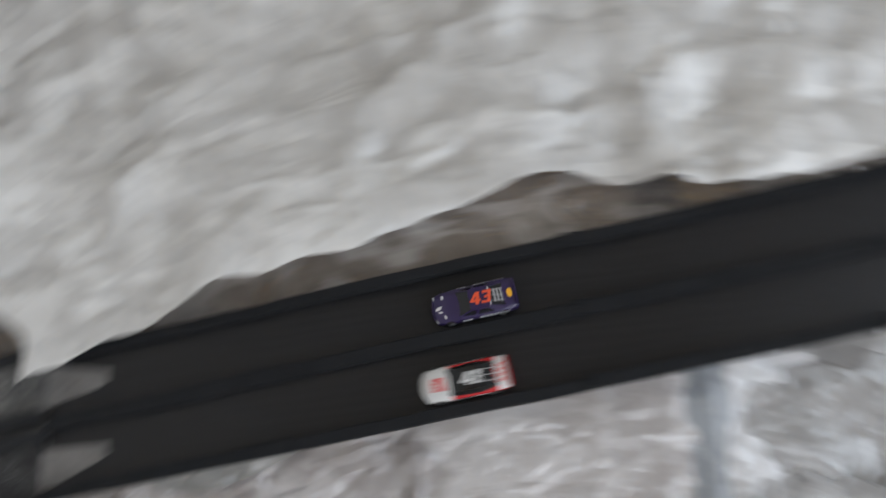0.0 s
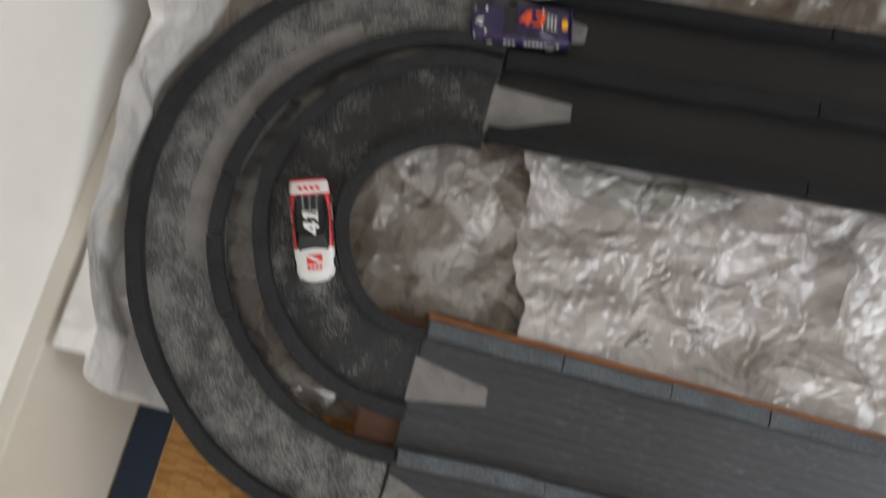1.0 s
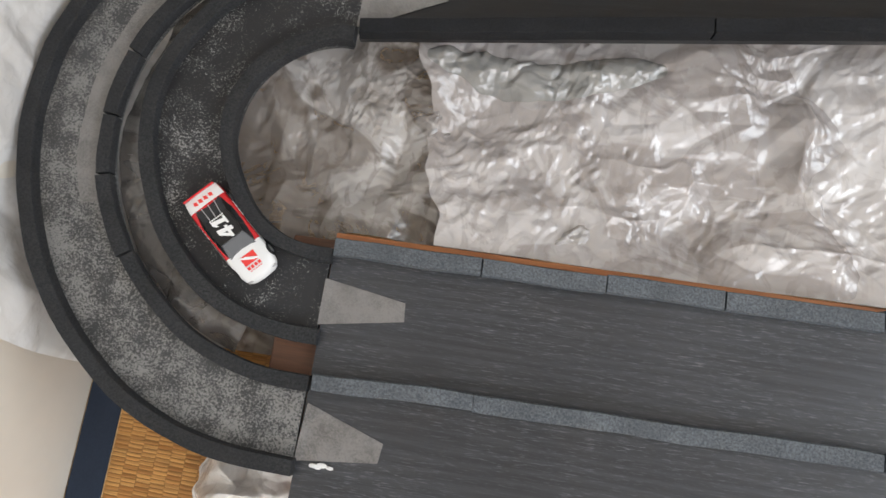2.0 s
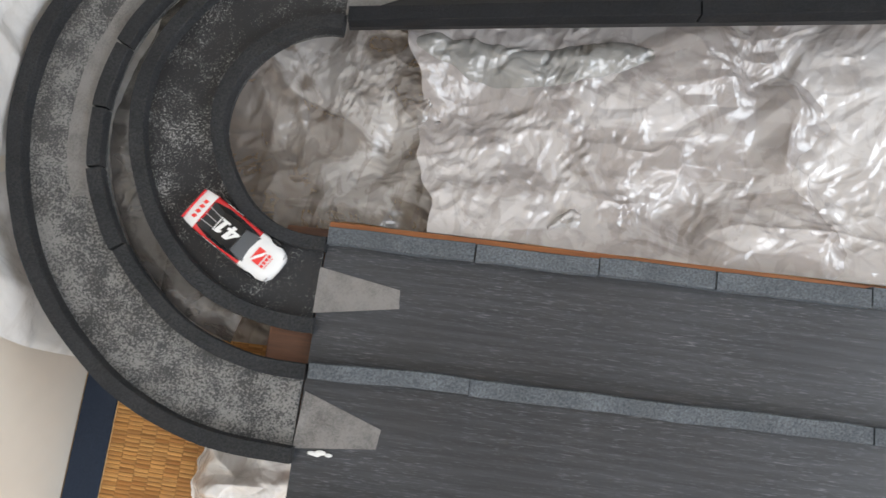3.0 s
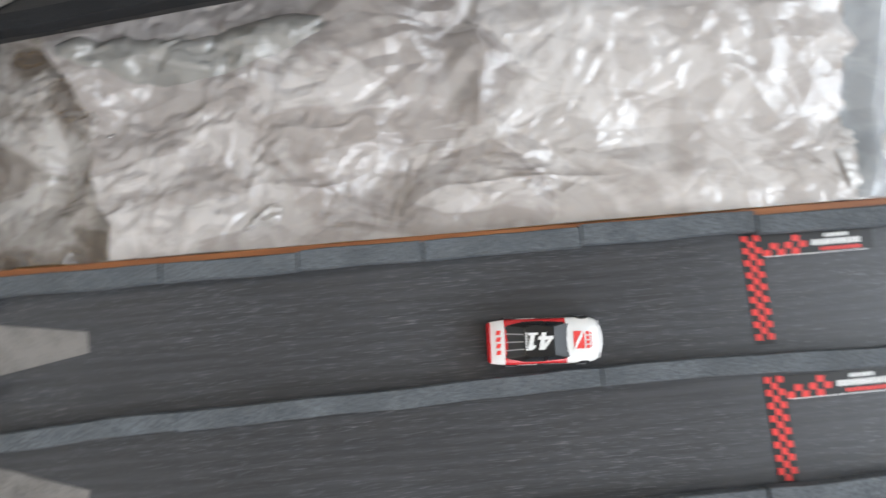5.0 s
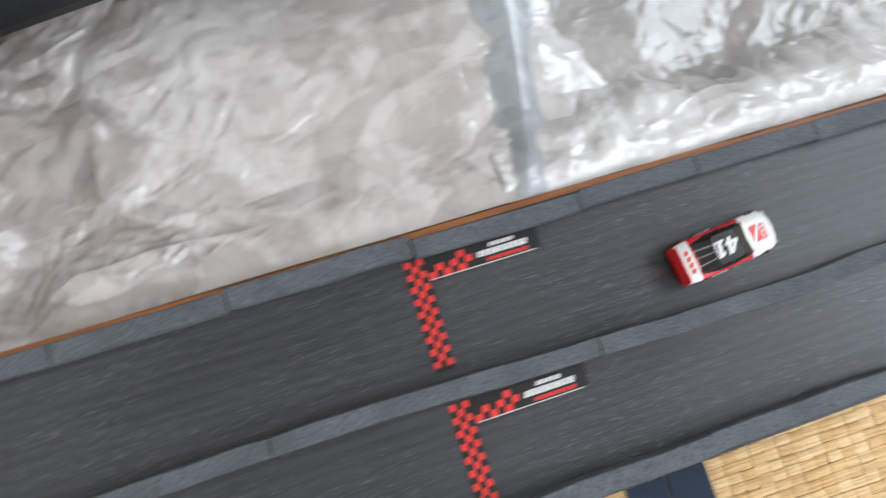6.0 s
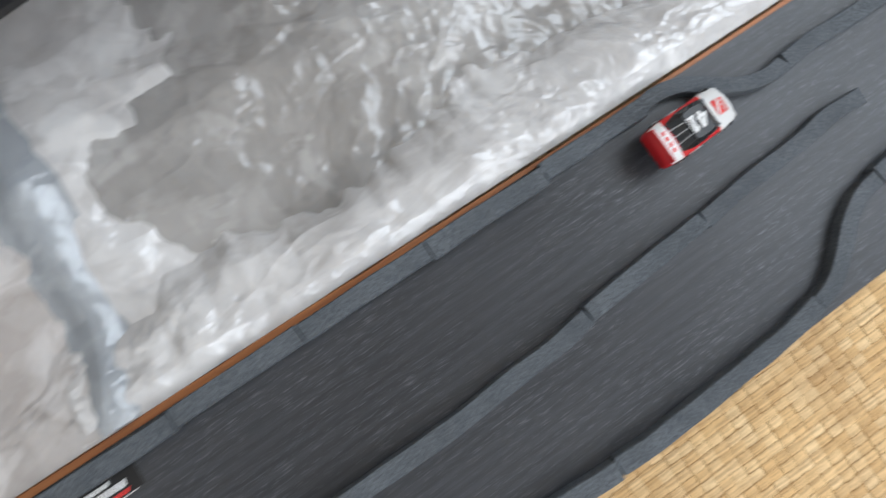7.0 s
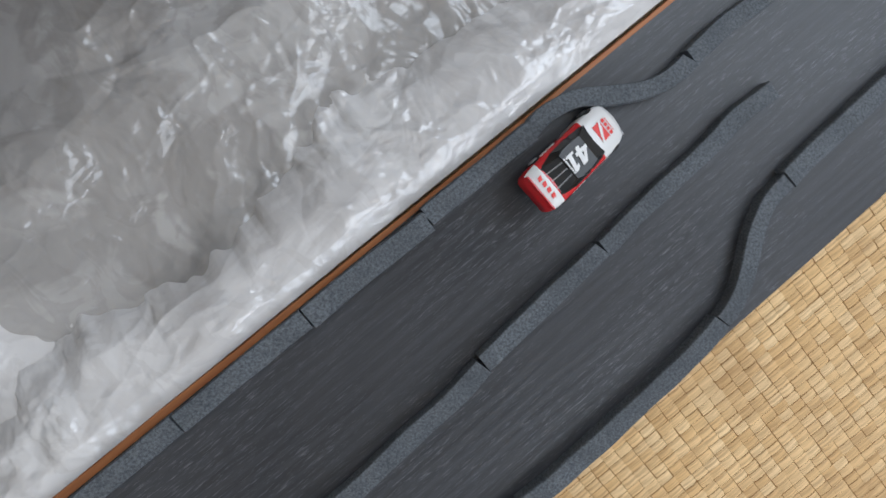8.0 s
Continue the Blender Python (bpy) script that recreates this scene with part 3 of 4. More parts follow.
def tapes():
    """Tapered pieces of grey tape over the joints between curve and straights."""
    def z_low(x):
        return 0.0004

    def z_up(x):
        return up_z(x) + 0.0006
    for outline, zf, label in (
        ([(-0.002, -0.036), (-0.002, -0.071), (0.0615, -0.060), (0.0605, -0.046)], z_low, "tapered grey tape where the tight curve lane meets the board"),
        ([(0.002, -0.128), (-0.001, -0.169), (0.059, -0.162), (0.061, -0.148)], z_low, "tapered grey tape where the wide curve lane meets the board"),
        ([(0.0, 0.179), (0.0, 0.1405), (0.063, 0.1655), (0.062, 0.178)], z_up, "tapered grey tape at the start of the tight curve lane"),
        ([(0.0, 0.257), (0.0, 0.217), (0.06, 0.231), (0.06, 0.245)], z_up, "tapered grey tape at the start of the wide curve lane"),
    ):
        bm = bmesh.new()
        n = 10
        a, b, c, d = [Vector((*p, 0)) for p in outline]
        top, low = [], []
        for i in range(n + 1):
            u = i / n
            for j in range(5):
                v = j / 4
                p = (a.lerp(d, u)).lerp(b.lerp(c, u), v)
                z = zf(max(p.x, 0)) + (0.0011 if i == 0 else 0) + 0.0002 * noise.noise(p * 90)
                top.append(bm.verts.new((p.x + 0.0006 * noise.noise(p * 160) * (i == n), p.y, z + 0.0003)))
                low.append(bm.verts.new((p.x, p.y, z - 0.0001)))
        for i in range(n):
            for j in range(4):
                q = [i * 5 + j, i * 5 + j + 1, i * 5 + j + 6, i * 5 + j + 5]
                bm.faces.new([top[k] for k in q])
                bm.faces.new([low[k] for k in q[::-1]])
        ob = tagged(part("tape", bm, M_TAPE), label, "tape", "joint tapes")
        ob.matrix_world = TRACK
    bm = bmesh.new()
    for k, (x, y, s) in enumerate(((0.014, -0.1705, 0.003), (0.020, -0.1695, 0.0035), (0.026, -0.1705, 0.0025), (0.0175, -0.1715, 0.0022))):
        m = bmesh.ops.create_icosphere(bm, subdivisions=1, radius=s)["verts"]
        for v in m:
            v.co = Vector((x + v.co.x * 1.3, y + v.co.y * 0.6, 0.0012 + v.co.z * 0.35 + 0.0003 * noise.noise(v.co * 900)))
    ob = tagged(part("torn_tissue", bm, M_PRINT_WHITE), "tiny white torn scrap stuck beside the tape", "scrap")
    ob.matrix_world = TRACK


# ---- plastic sheets ----
def lattice(i, j, seed):
    """A fixed random value from -1 to 1 for each whole-number pair."""
    h = np.sin(i * 127.1 + j * 311.7 + seed * 74.7) * 43758.5453
    return 2 * (h - np.floor(h)) - 1


def soft_noise(x, y, seed):
    i, j = np.floor(x), np.floor(y)
    u, v = x - i, y - j
    u, v = u * u * (3 - 2 * u), v * v * (3 - 2 * v)
    low = lattice(i, j, seed) * (1 - u) + lattice(i + 1, j, seed) * u
    high = lattice(i, j + 1, seed) * (1 - u) + lattice(i + 1, j + 1, seed) * u
    return low * (1 - v) + high * v


def facet_noise(x, y, seed):
    """Flat triangles meeting in sharp creases."""
    k = (x + y) * 0.366
    x, y = x + k, y + k
    i, j = np.floor(x), np.floor(y)
    u, v = x - i, y - j
    a, d = lattice(i, j, seed), lattice(i + 1, j + 1, seed)
    right = a * (1 - u) + lattice(i + 1, j, seed) * (u - v) + d * v
    left = a * (1 - v) + lattice(i, j + 1, seed) * (v - u) + d * u
    return np.where(u > v, right, left)


def crumple(x, y, seed, coarse, mid, fine):
    """Height of a crumpled film: soft swells, bent facets of all sizes, and patches of tight creases."""
    wx = x + 0.016 * soft_noise(x * 14, y * 14, seed) + 0.0045 * soft_noise(x * 55, y * 55, seed + 1)
    wy = y + 0.016 * soft_noise(x * 14, y * 14, seed + 2) + 0.0045 * soft_noise(x * 55, y * 55, seed + 3)
    h = coarse * soft_noise(x * 7, y * 7, seed + 4)
    for k, (cell, gain, stretch, amount) in enumerate(((0.055, 0.20, 1.5, mid), (0.026, 0.20, 1.7, mid), (0.012, 0.17, 1.9, mid), (0.0062, 0.17, 1.6, fine), (0.0034, 0.13, 1.4, fine))):
        a = 0.55 + 0.75 * k + 0.25 * seed
        u = (wx * math.cos(a) + wy * math.sin(a)) / (cell * stretch)
        v = (wy * math.cos(a) - wx * math.sin(a)) / cell
        gate = np.clip(0.62 + 1.15 * soft_noise(x * 11, y * 17, seed + 20 + k) + 0.5 * soft_noise(x * 30, y * 30, seed + 30 + k), 0.06, 1.25)
        h = h + amount * gain * cell * gate * facet_noise(u, v, seed + 7 * k)
    # long pinched folds
    for k, f in enumerate((9.0, 19.0)):
        n = soft_noise(wx * f, wy * f * 1.5, seed + 50 + k)
        gate = np.clip(0.2 + 1.6 * soft_noise(x * 8, y * 8, seed + 60 + k), 0, 1)
        h = h + mid * gate * (0.0036 / (1 + k)) * np.exp(-np.abs(n) * 7)
    return h


def sheet(name, mat, label, nx, ny, place, folds, step=0.0009, group="plastic sheets", along=(0, 0, 1)):
    """A thin sheet: place(u, v) gives the lie and how freely it crumples there; folds are its seed and strengths."""
    lie = np.array([[(*p, w) for p, w in (place(i / nx, j / ny) for i in range(nx + 1))] for j in range(ny + 1)])
    long = np.linalg.norm(np.diff(lie[ny // 2, :, :3], axis=0), axis=1).sum()
    wide = np.linalg.norm(np.diff(lie[:, nx // 2, :3], axis=0), axis=1).sum()
    fx, fy = max(int(long / step), nx), max(int(wide / step), ny)
    gu, gv = np.linspace(0, nx, fx + 1), np.linspace(0, ny, fy + 1)
    iu, iv = np.minimum(gu.astype(int), nx - 1), np.minimum(gv.astype(int), ny - 1)
    du, dv = (gu - iu)[None, :, None], (gv - iv)[:, None, None]
    low = lie[iv][:, iu] * (1 - du) + lie[iv][:, iu + 1] * du
    high = lie[iv + 1][:, iu] * (1 - du) + lie[iv + 1][:, iu + 1] * du
    full = low * (1 - dv) + high * dv
    axis = np.array(along, dtype=float)
    x, y = (full[..., 0], full[..., 1]) if axis[2] else (full[..., 1], full[..., 2])
    co = full[..., :3] + (crumple(x, y, *folds) * full[..., 3])[..., None] * axis
    me = bpy.data.meshes.new(name)
    nv, nf = (fx + 1) * (fy + 1), fx * fy
    me.vertices.add(nv)
    me.vertices.foreach_set("co", co.reshape(-1))
    idx = np.arange(nv).reshape(fy + 1, fx + 1)
    quads = np.stack((idx[:-1, :-1], idx[:-1, 1:], idx[1:, 1:], idx[1:, :-1]), -1).reshape(-1)
    me.loops.add(nf * 4)
    me.loops.foreach_set("vertex_index", quads)
    me.polygons.add(nf)
    me.polygons.foreach_set("loop_start", np.arange(0, nf * 4, 4))
    me.polygons.foreach_set("use_smooth", np.ones(nf, dtype=bool))
    me.update(calc_edges=True)
    me.validate()
    me.materials.append(mat)
    ob = new(name, me)
    ob.matrix_world = TRACK
    return tagged(ob, label, "plastic sheet", group)


def lerp(a, b, t):
    return a + (b - a) * t


def bed_z(x, y):
    """Lie of the plastic between the tracks: flush with the board, a little lower inside the curve."""
    z = -0.012 + 0.010 * math.exp(-((y - 0.01) / 0.03) ** 2) + 0.018 * min(max((y - 0.07) / 0.08, 0), 1)
    if x < 0.06:
        z -= 0.014 * min((0.06 - x) / 0.08, 1)
    return z


FAR_EDGE = [(-0.03, 0.243), (0.0, 0.249), (0.08, 0.272), (0.205, 0.311), (0.3, 0.319), (0.4, 0.345), (0.5, 0.370), (0.57, 0.345), (0.66, 0.326), (0.9, 0.340), (1.8, 0.395)]


def lap_x(y):
    """Where the milky sheet laps the grey one."""
    return 0.607 + 0.26 * y + 0.006 * math.sin(y * 30) - 1.4 * max(0, y - 0.14) ** 1.5


def sheets():
    def clear(u, v):
        x = lerp(-0.135, 0.20, u)
        ease = min(max((x + 0.045) / 0.05, 0), 1)
        y = lerp(lerp(-0.10, 0.0035, ease * ease * (3 - 2 * ease)), 0.245, v)
        z = bed_z(x, y) - 0.006 - 0.014 * min(max((x - 0.07) / 0.04, 0), 1)
        cap = curve_z(math.atan2(y - 0.05, x + 0.011) % (2 * math.pi)) - 0.016
        hold = min(max((0.03 - x) / 0.05, 0), 1)
        z = lerp(z, min(z, max(cap, -0.03)), hold)
        return Vector((x, y, z)), 1 - 0.5 * hold
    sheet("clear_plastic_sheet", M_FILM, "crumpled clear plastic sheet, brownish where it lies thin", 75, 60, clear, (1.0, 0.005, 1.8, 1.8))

    # added strip whose dark colour stands for shade in the gap
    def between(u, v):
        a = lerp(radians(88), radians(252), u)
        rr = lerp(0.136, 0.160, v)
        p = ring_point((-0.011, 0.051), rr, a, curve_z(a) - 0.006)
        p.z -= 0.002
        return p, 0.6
    sheet("gap_shade_strip", M_FILM_GAP_SHADE, "crinkled plastic strip added between curve lanes, coloured dark for the gap's shade", 120, 10, between, (41.0, 0.002, 1.0, 1.2), 0.0008)

    def milky(u, v, half):
        y = lerp(0.0012, 0.225, v)
        left = 0.074 - 0.20 * y + 0.004 * math.sin(y * 70) + 0.006 * noise.noise(Vector((y * 60, 2, 0)))
        right = lap_x(y)
        if half == 0:
            right = 0.40 + 0.03 * math.sin(y * 30)
        else:
            left = 0.335 + 0.5 * (0.19 - y) * 0.4 + 0.016 * math.sin(y * 70) + 0.008 * noise.noise(Vector((y * 90, 5, 0)))
        x = lerp(left, right, u)
        y2 = y + 0.068 * x * v
        ease = min(v / 0.08, 1)
        z = bed_z(x, y2) * ease + lerp(-0.001, 0, ease)
        return Vector((x, y2, z + (0.0024 - 0.003 * math.exp(-u * 25) if half else -0.0008))), min(1, 0.25 + v / 0.15) * (1 - 0.45 * min(max((x - 0.34) / 0.12, 0), 1))
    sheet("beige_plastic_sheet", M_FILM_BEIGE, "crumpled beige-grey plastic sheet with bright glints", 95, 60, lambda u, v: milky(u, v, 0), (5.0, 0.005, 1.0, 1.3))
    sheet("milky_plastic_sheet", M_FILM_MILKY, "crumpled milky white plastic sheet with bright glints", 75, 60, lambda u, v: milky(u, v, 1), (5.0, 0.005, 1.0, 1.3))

    # added sheet: shadow on a thin band of the beige film, put into its colour
    def dark_band(u, v):
        x = lerp(0.045, 0.235, u)
        half = 0.019 * (0.35 + 0.65 * math.sin(math.pi * u) ** 0.6) + 0.004 * noise.noise(Vector((x * 60, 6, 0)))
        side = 2 * v - 1
        y = 0.146 + 0.06 * (x - 0.12) + 0.006 * math.sin(x * 35) + half * side
        return Vector((x, y, bed_z(x, y) + 0.004 - 0.009 * abs(side) ** 3 - 0.006 * abs(2 * u - 1) ** 8)), 1
    sheet("dark_band_sheet", M_FILM_DARK_BAND, "dark grey crumpled plastic added over the beige sheet for a shadowed, thin band", 80, 16, dark_band, (5.0, 0.005, 1.0, 1.6))

    def grey(u, v):
        y = lerp(0.003, 0.225, v)
        x = lerp(lap_x(y) - 0.03, 1.45, u)
        y2 = y + 0.080 * x * v
        z = bed_z(x, y2) - 0.004
        return Vector((x, y2, z)), min(1, 0.3 + v / 0.15) * (0.3 + 0.7 * min(max((x - 0.74) / 0.16, 0), 1))
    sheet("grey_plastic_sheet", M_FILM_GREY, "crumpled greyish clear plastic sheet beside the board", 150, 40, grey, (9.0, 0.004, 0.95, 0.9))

    def pale(u, v):
        y = lerp(0.003, 0.225, v)
        edge = 0.735 + 0.22 * y + 0.02 * math.sin(y * 38) + 0.012 * noise.noise(Vector((y * 70, 3, 0)))
        x = lerp(lap_x(y) - 0.02, edge, u)
        y2 = y + 0.080 * x * v
        return Vector((x, y2, bed_z(x, y2) + 0.002 - 0.012 * max(0, u - 0.35) / 0.65)), 0.35 + 0.5 * u
    sheet("pale_plastic_sheet", M_FILM_WHITE, "smooth pale plastic sheet beside the standing fold", 60, 50, pale, (19.0, 0.004, 0.9, 0.7))

    def strip(u, v):
        x = lerp(0.595, 1.45, u)
        wide = 0.082 + 0.012 * math.sin(x * 21) + 0.018 * math.exp(-((x - 0.93) / 0.06) ** 2) + 0.014 * noise.noise(Vector((x * 30, 4, 0))) + 0.007 * noise.noise(Vector((x * 90, 8, 0)))
        y = 0.0012 + wide * v
        fade = min(v / 0.15, 1)
        z = lerp(-0.001, bed_z(x, y) + 0.007, fade)
        hump = 0.005 * math.sin(math.pi / 2 * min(v / 0.7, 1)) * min(1, (x - 0.58) / 0.15)
        return Vector((x, y, z + hump - 0.036 * (max(0, v - 0.4) / 0.6) ** 1.5)), min(1, 0.2 + v / 0.3)
    sheet("white_plastic_strip", M_FILM_WHITE, "shiny white plastic folded along the bare board edge", 220, 28, strip, (13.0, 0.003, 0.9, 1.0), 0.0008)

    def fold(u, v):
        """Standing fold where two sheets lap."""
        y = lerp(0.002, 0.21, v)
        bend = lap_x(y)
        a = (u - 0.5) * 2
        x = bend + a * 0.017 + 0.012 * v * a
        rise = 0.006 * (0.5 + 0.5 * math.cos(math.pi * a)) * min(1, 0.35 + v * 2) - 0.004 * abs(a)
        y2 = y + 0.068 * x * v
        return Vector((x, y2, bed_z(x, y2) + 0.006 + rise)), 0.25
    sheet("plastic_fold", M_FILM_FOLD, "standing fold where two plastic sheets overlap", 16, 70, fold, (15.0, 0.002, 1.0, 0.7))

    def far(u, v):
        x = lerp(-0.02, 1.75, u)
        for (xa, ya), (xb, yb) in zip(FAR_EDGE, FAR_EDGE[1:]):
            if xa <= x <= xb:
                t = (x - xa) / (xb - xa)
                edge = lerp(ya, yb, t * t * (3 - 2 * t))
        edge += 0.004 * noise.noise(Vector((x * 25, 7, 0)))
        y = lerp(edge, 1.15, v ** 1.3)
        x -= (0.62 * max(0, y - edge) - 0.03 * math.sin((y - edge) * 40)) * max(0, 1 - u * 3)
        x = max(x, -0.243)
        lip = math.exp(-v * 30)
        z = 0.074 + 0.102 * max(x, 0) + 0.016 * (0.5 - abs(noise.noise(Vector((x * 3.5 - y * 3.0, x * 1.2 + y * 7, 2))))) * (1 - lip)
        return Vector((x, y, z)), 1
    sheet("white_sheet", M_SHEET, "large smooth white plastic sheet with soft folds", 200, 110, far, (17.0, 0.014, 1.5, 0.2), 0.004)

    def under_far(u, v):
        x, y = lerp(-0.16, 1.75, u), lerp(0.215, 0.62, v)
        y += 0.05 * max(x, 0)
        free = min(max((y - 0.29) / 0.06, 0), 1)
        base = 0.028 + 0.016 * free + 0.098 * max(x, 0)
        return Vector((x, y, base)), 0.35 + 0.65 * free
    sheet("clear_plastic_sheet", M_FILM, "crumpled clear plastic sheet under the far white sheet", 120, 30, under_far, (21.0, 0.005, 1.0, 0.8), 0.002)

    def wall_drape(u, v):
        """Climbs the skirting behind the curve and lies over to the curve's rim."""
        s = v * 0.42
        y = lerp(-0.128 + 0.035 * min(s / 0.15, 1) ** 3, 0.95, u)
        low = -0.055 + 0.03 * max(0, 1 - u * 14)
        if s < 0.07:
            x, z = -0.150 - 0.075 * (s / 0.07) ** 0.8, low + 0.018 * (s / 0.07) ** 2
        else:
            x, z = -0.2255 - 0.0789 * (s - 0.07), low + 0.018 + (s - 0.07)
        x += 0.007
        top = 0.05 + 0.25 * max(0, y + 0.02) + 3.0 * max(0, y - 0.14)
        if z > top:
            z = top + (z - top) * 0.02
        r = math.hypot(x + 0.014, y - 0.047)
        if y < 0.30 and r < 0.242 and z > -0.005:
            x = min(x, -0.014 - math.sqrt(max(0.242 ** 2 - (y - 0.047) ** 2, 0)))
        floor_x = -0.2475 - 0.0789 * (z + 0.0)
        return Vector((max(x, floor_x + 0.004), y, z)), 0.55
    sheet("wall_plastic_sheet", M_FILM_WALL, "crumpled pale plastic sheet hung against the skirting", 220, 90, wall_drape, (25.0, 0.003, 1.0, 0.6), 0.002, along=(1, 0, 0))

    def scrap(u, v):
        x, y = lerp(-0.108, -0.002, u), lerp(-0.25, -0.145, v)
        e = math.sin(math.pi * min(max(u, 0.02), 0.98)) ** 0.4 * math.sin(math.pi * min(max(v, 0.02), 0.98)) ** 0.4
        z = -0.108 + 0.0789 * x + 0.06 * e
        x += 0.010 * noise.noise(Vector((u * 3, v * 7, 4)))
        return Vector((x, y, max(z, -0.107 + 0.0789 * x))), e
    sheet("crumpled_plastic_bag", M_FILM_WALL, "crumpled white plastic bag on the mat under the curve", 60, 60, scrap, (31.0, 0.018, 2.6, 1.2), 0.0008, "")


# ---- the toy cars ----
STROKES = {
    "4": [[(0.40, 1.0), (0.66, 1.0), (0.24, 0.30), (0.0, 0.30)], [(0.0, 0.22), (0.0, 0.42), (0.92, 0.42), (0.92, 0.22)], [(0.48, 0.0), (0.48, 1.0), (0.76, 1.0), (0.76, 0.0)]],
    "1": [[(0.16, 0.0), (0.16, 1.0), (0.44, 1.0), (0.44, 0.0)], [(0.0, 0.70), (0.0, 0.86), (0.2, 1.0), (0.2, 0.78)], [(0.0, 0.0), (0.0, 0.14), (0.60, 0.14), (0.60, 0.0)]],
    "3": [[(0.0, 0.0), (0.0, 0.19), (0.72, 0.19), (0.72, 0.0)], [(0.0, 0.81), (0.0, 1.0), (0.72, 1.0), (0.72, 0.81)], [(0.2, 0.41), (0.2, 0.59), (0.72, 0.59), (0.72, 0.41)], [(0.48, 0.05), (0.48, 0.95), (0.76, 0.95), (0.76, 0.05)]],
}


def roof_number(root, number, zr, mat):
    """Slanted block numerals that read from the car's right, the first one ahead."""
    high, slant = 0.0112, 0.22
    bm = bmesh.new()
    start, z = 0.0, zr + 0.0007
    for digit in number:
        for k, quad in enumerate(STROKES[digit]):
            outline = [(0.0026 - start - gx * high * 0.95 - slant * (gy - 0.5) * high, high / 2 - gy * high) for gx, gy in quad]
            prism(bm, outline, z - 0.0003, z + 0.00004 * k)
        start += high * (1.0 if digit == "4" else 0.8) * 0.95
    part("roof_number", bm, mat, root, "large slanted printed roof number")


STATIONS = [(-0.0392, 0.0122, 0.0118), (-0.0378, 0.0137, 0.0140), (-0.0335, 0.0145, 0.0148), (-0.0280, 0.0150, 0.0150), (-0.0180, 0.0152, 0.0149), (-0.0060, 0.0149, 0.0146),
            (0.0050, 0.0149, 0.0143), (0.0130, 0.0151, 0.0139), (0.0190, 0.0152, 0.0134), (0.0250, 0.0151, 0.0127), (0.0310, 0.0146, 0.0116), (0.0350, 0.0135, 0.0103), (0.0378, 0.0115, 0.0087), (0.0392, 0.0085, 0.0068)]


def deck_z(x):
    for a, b in zip(STATIONS, STATIONS[1:]):
        if a[0] <= x <= b[0]:
            return lerp(a[2], b[2], (x - a[0]) / (b[0] - a[0]))
    return 0.012


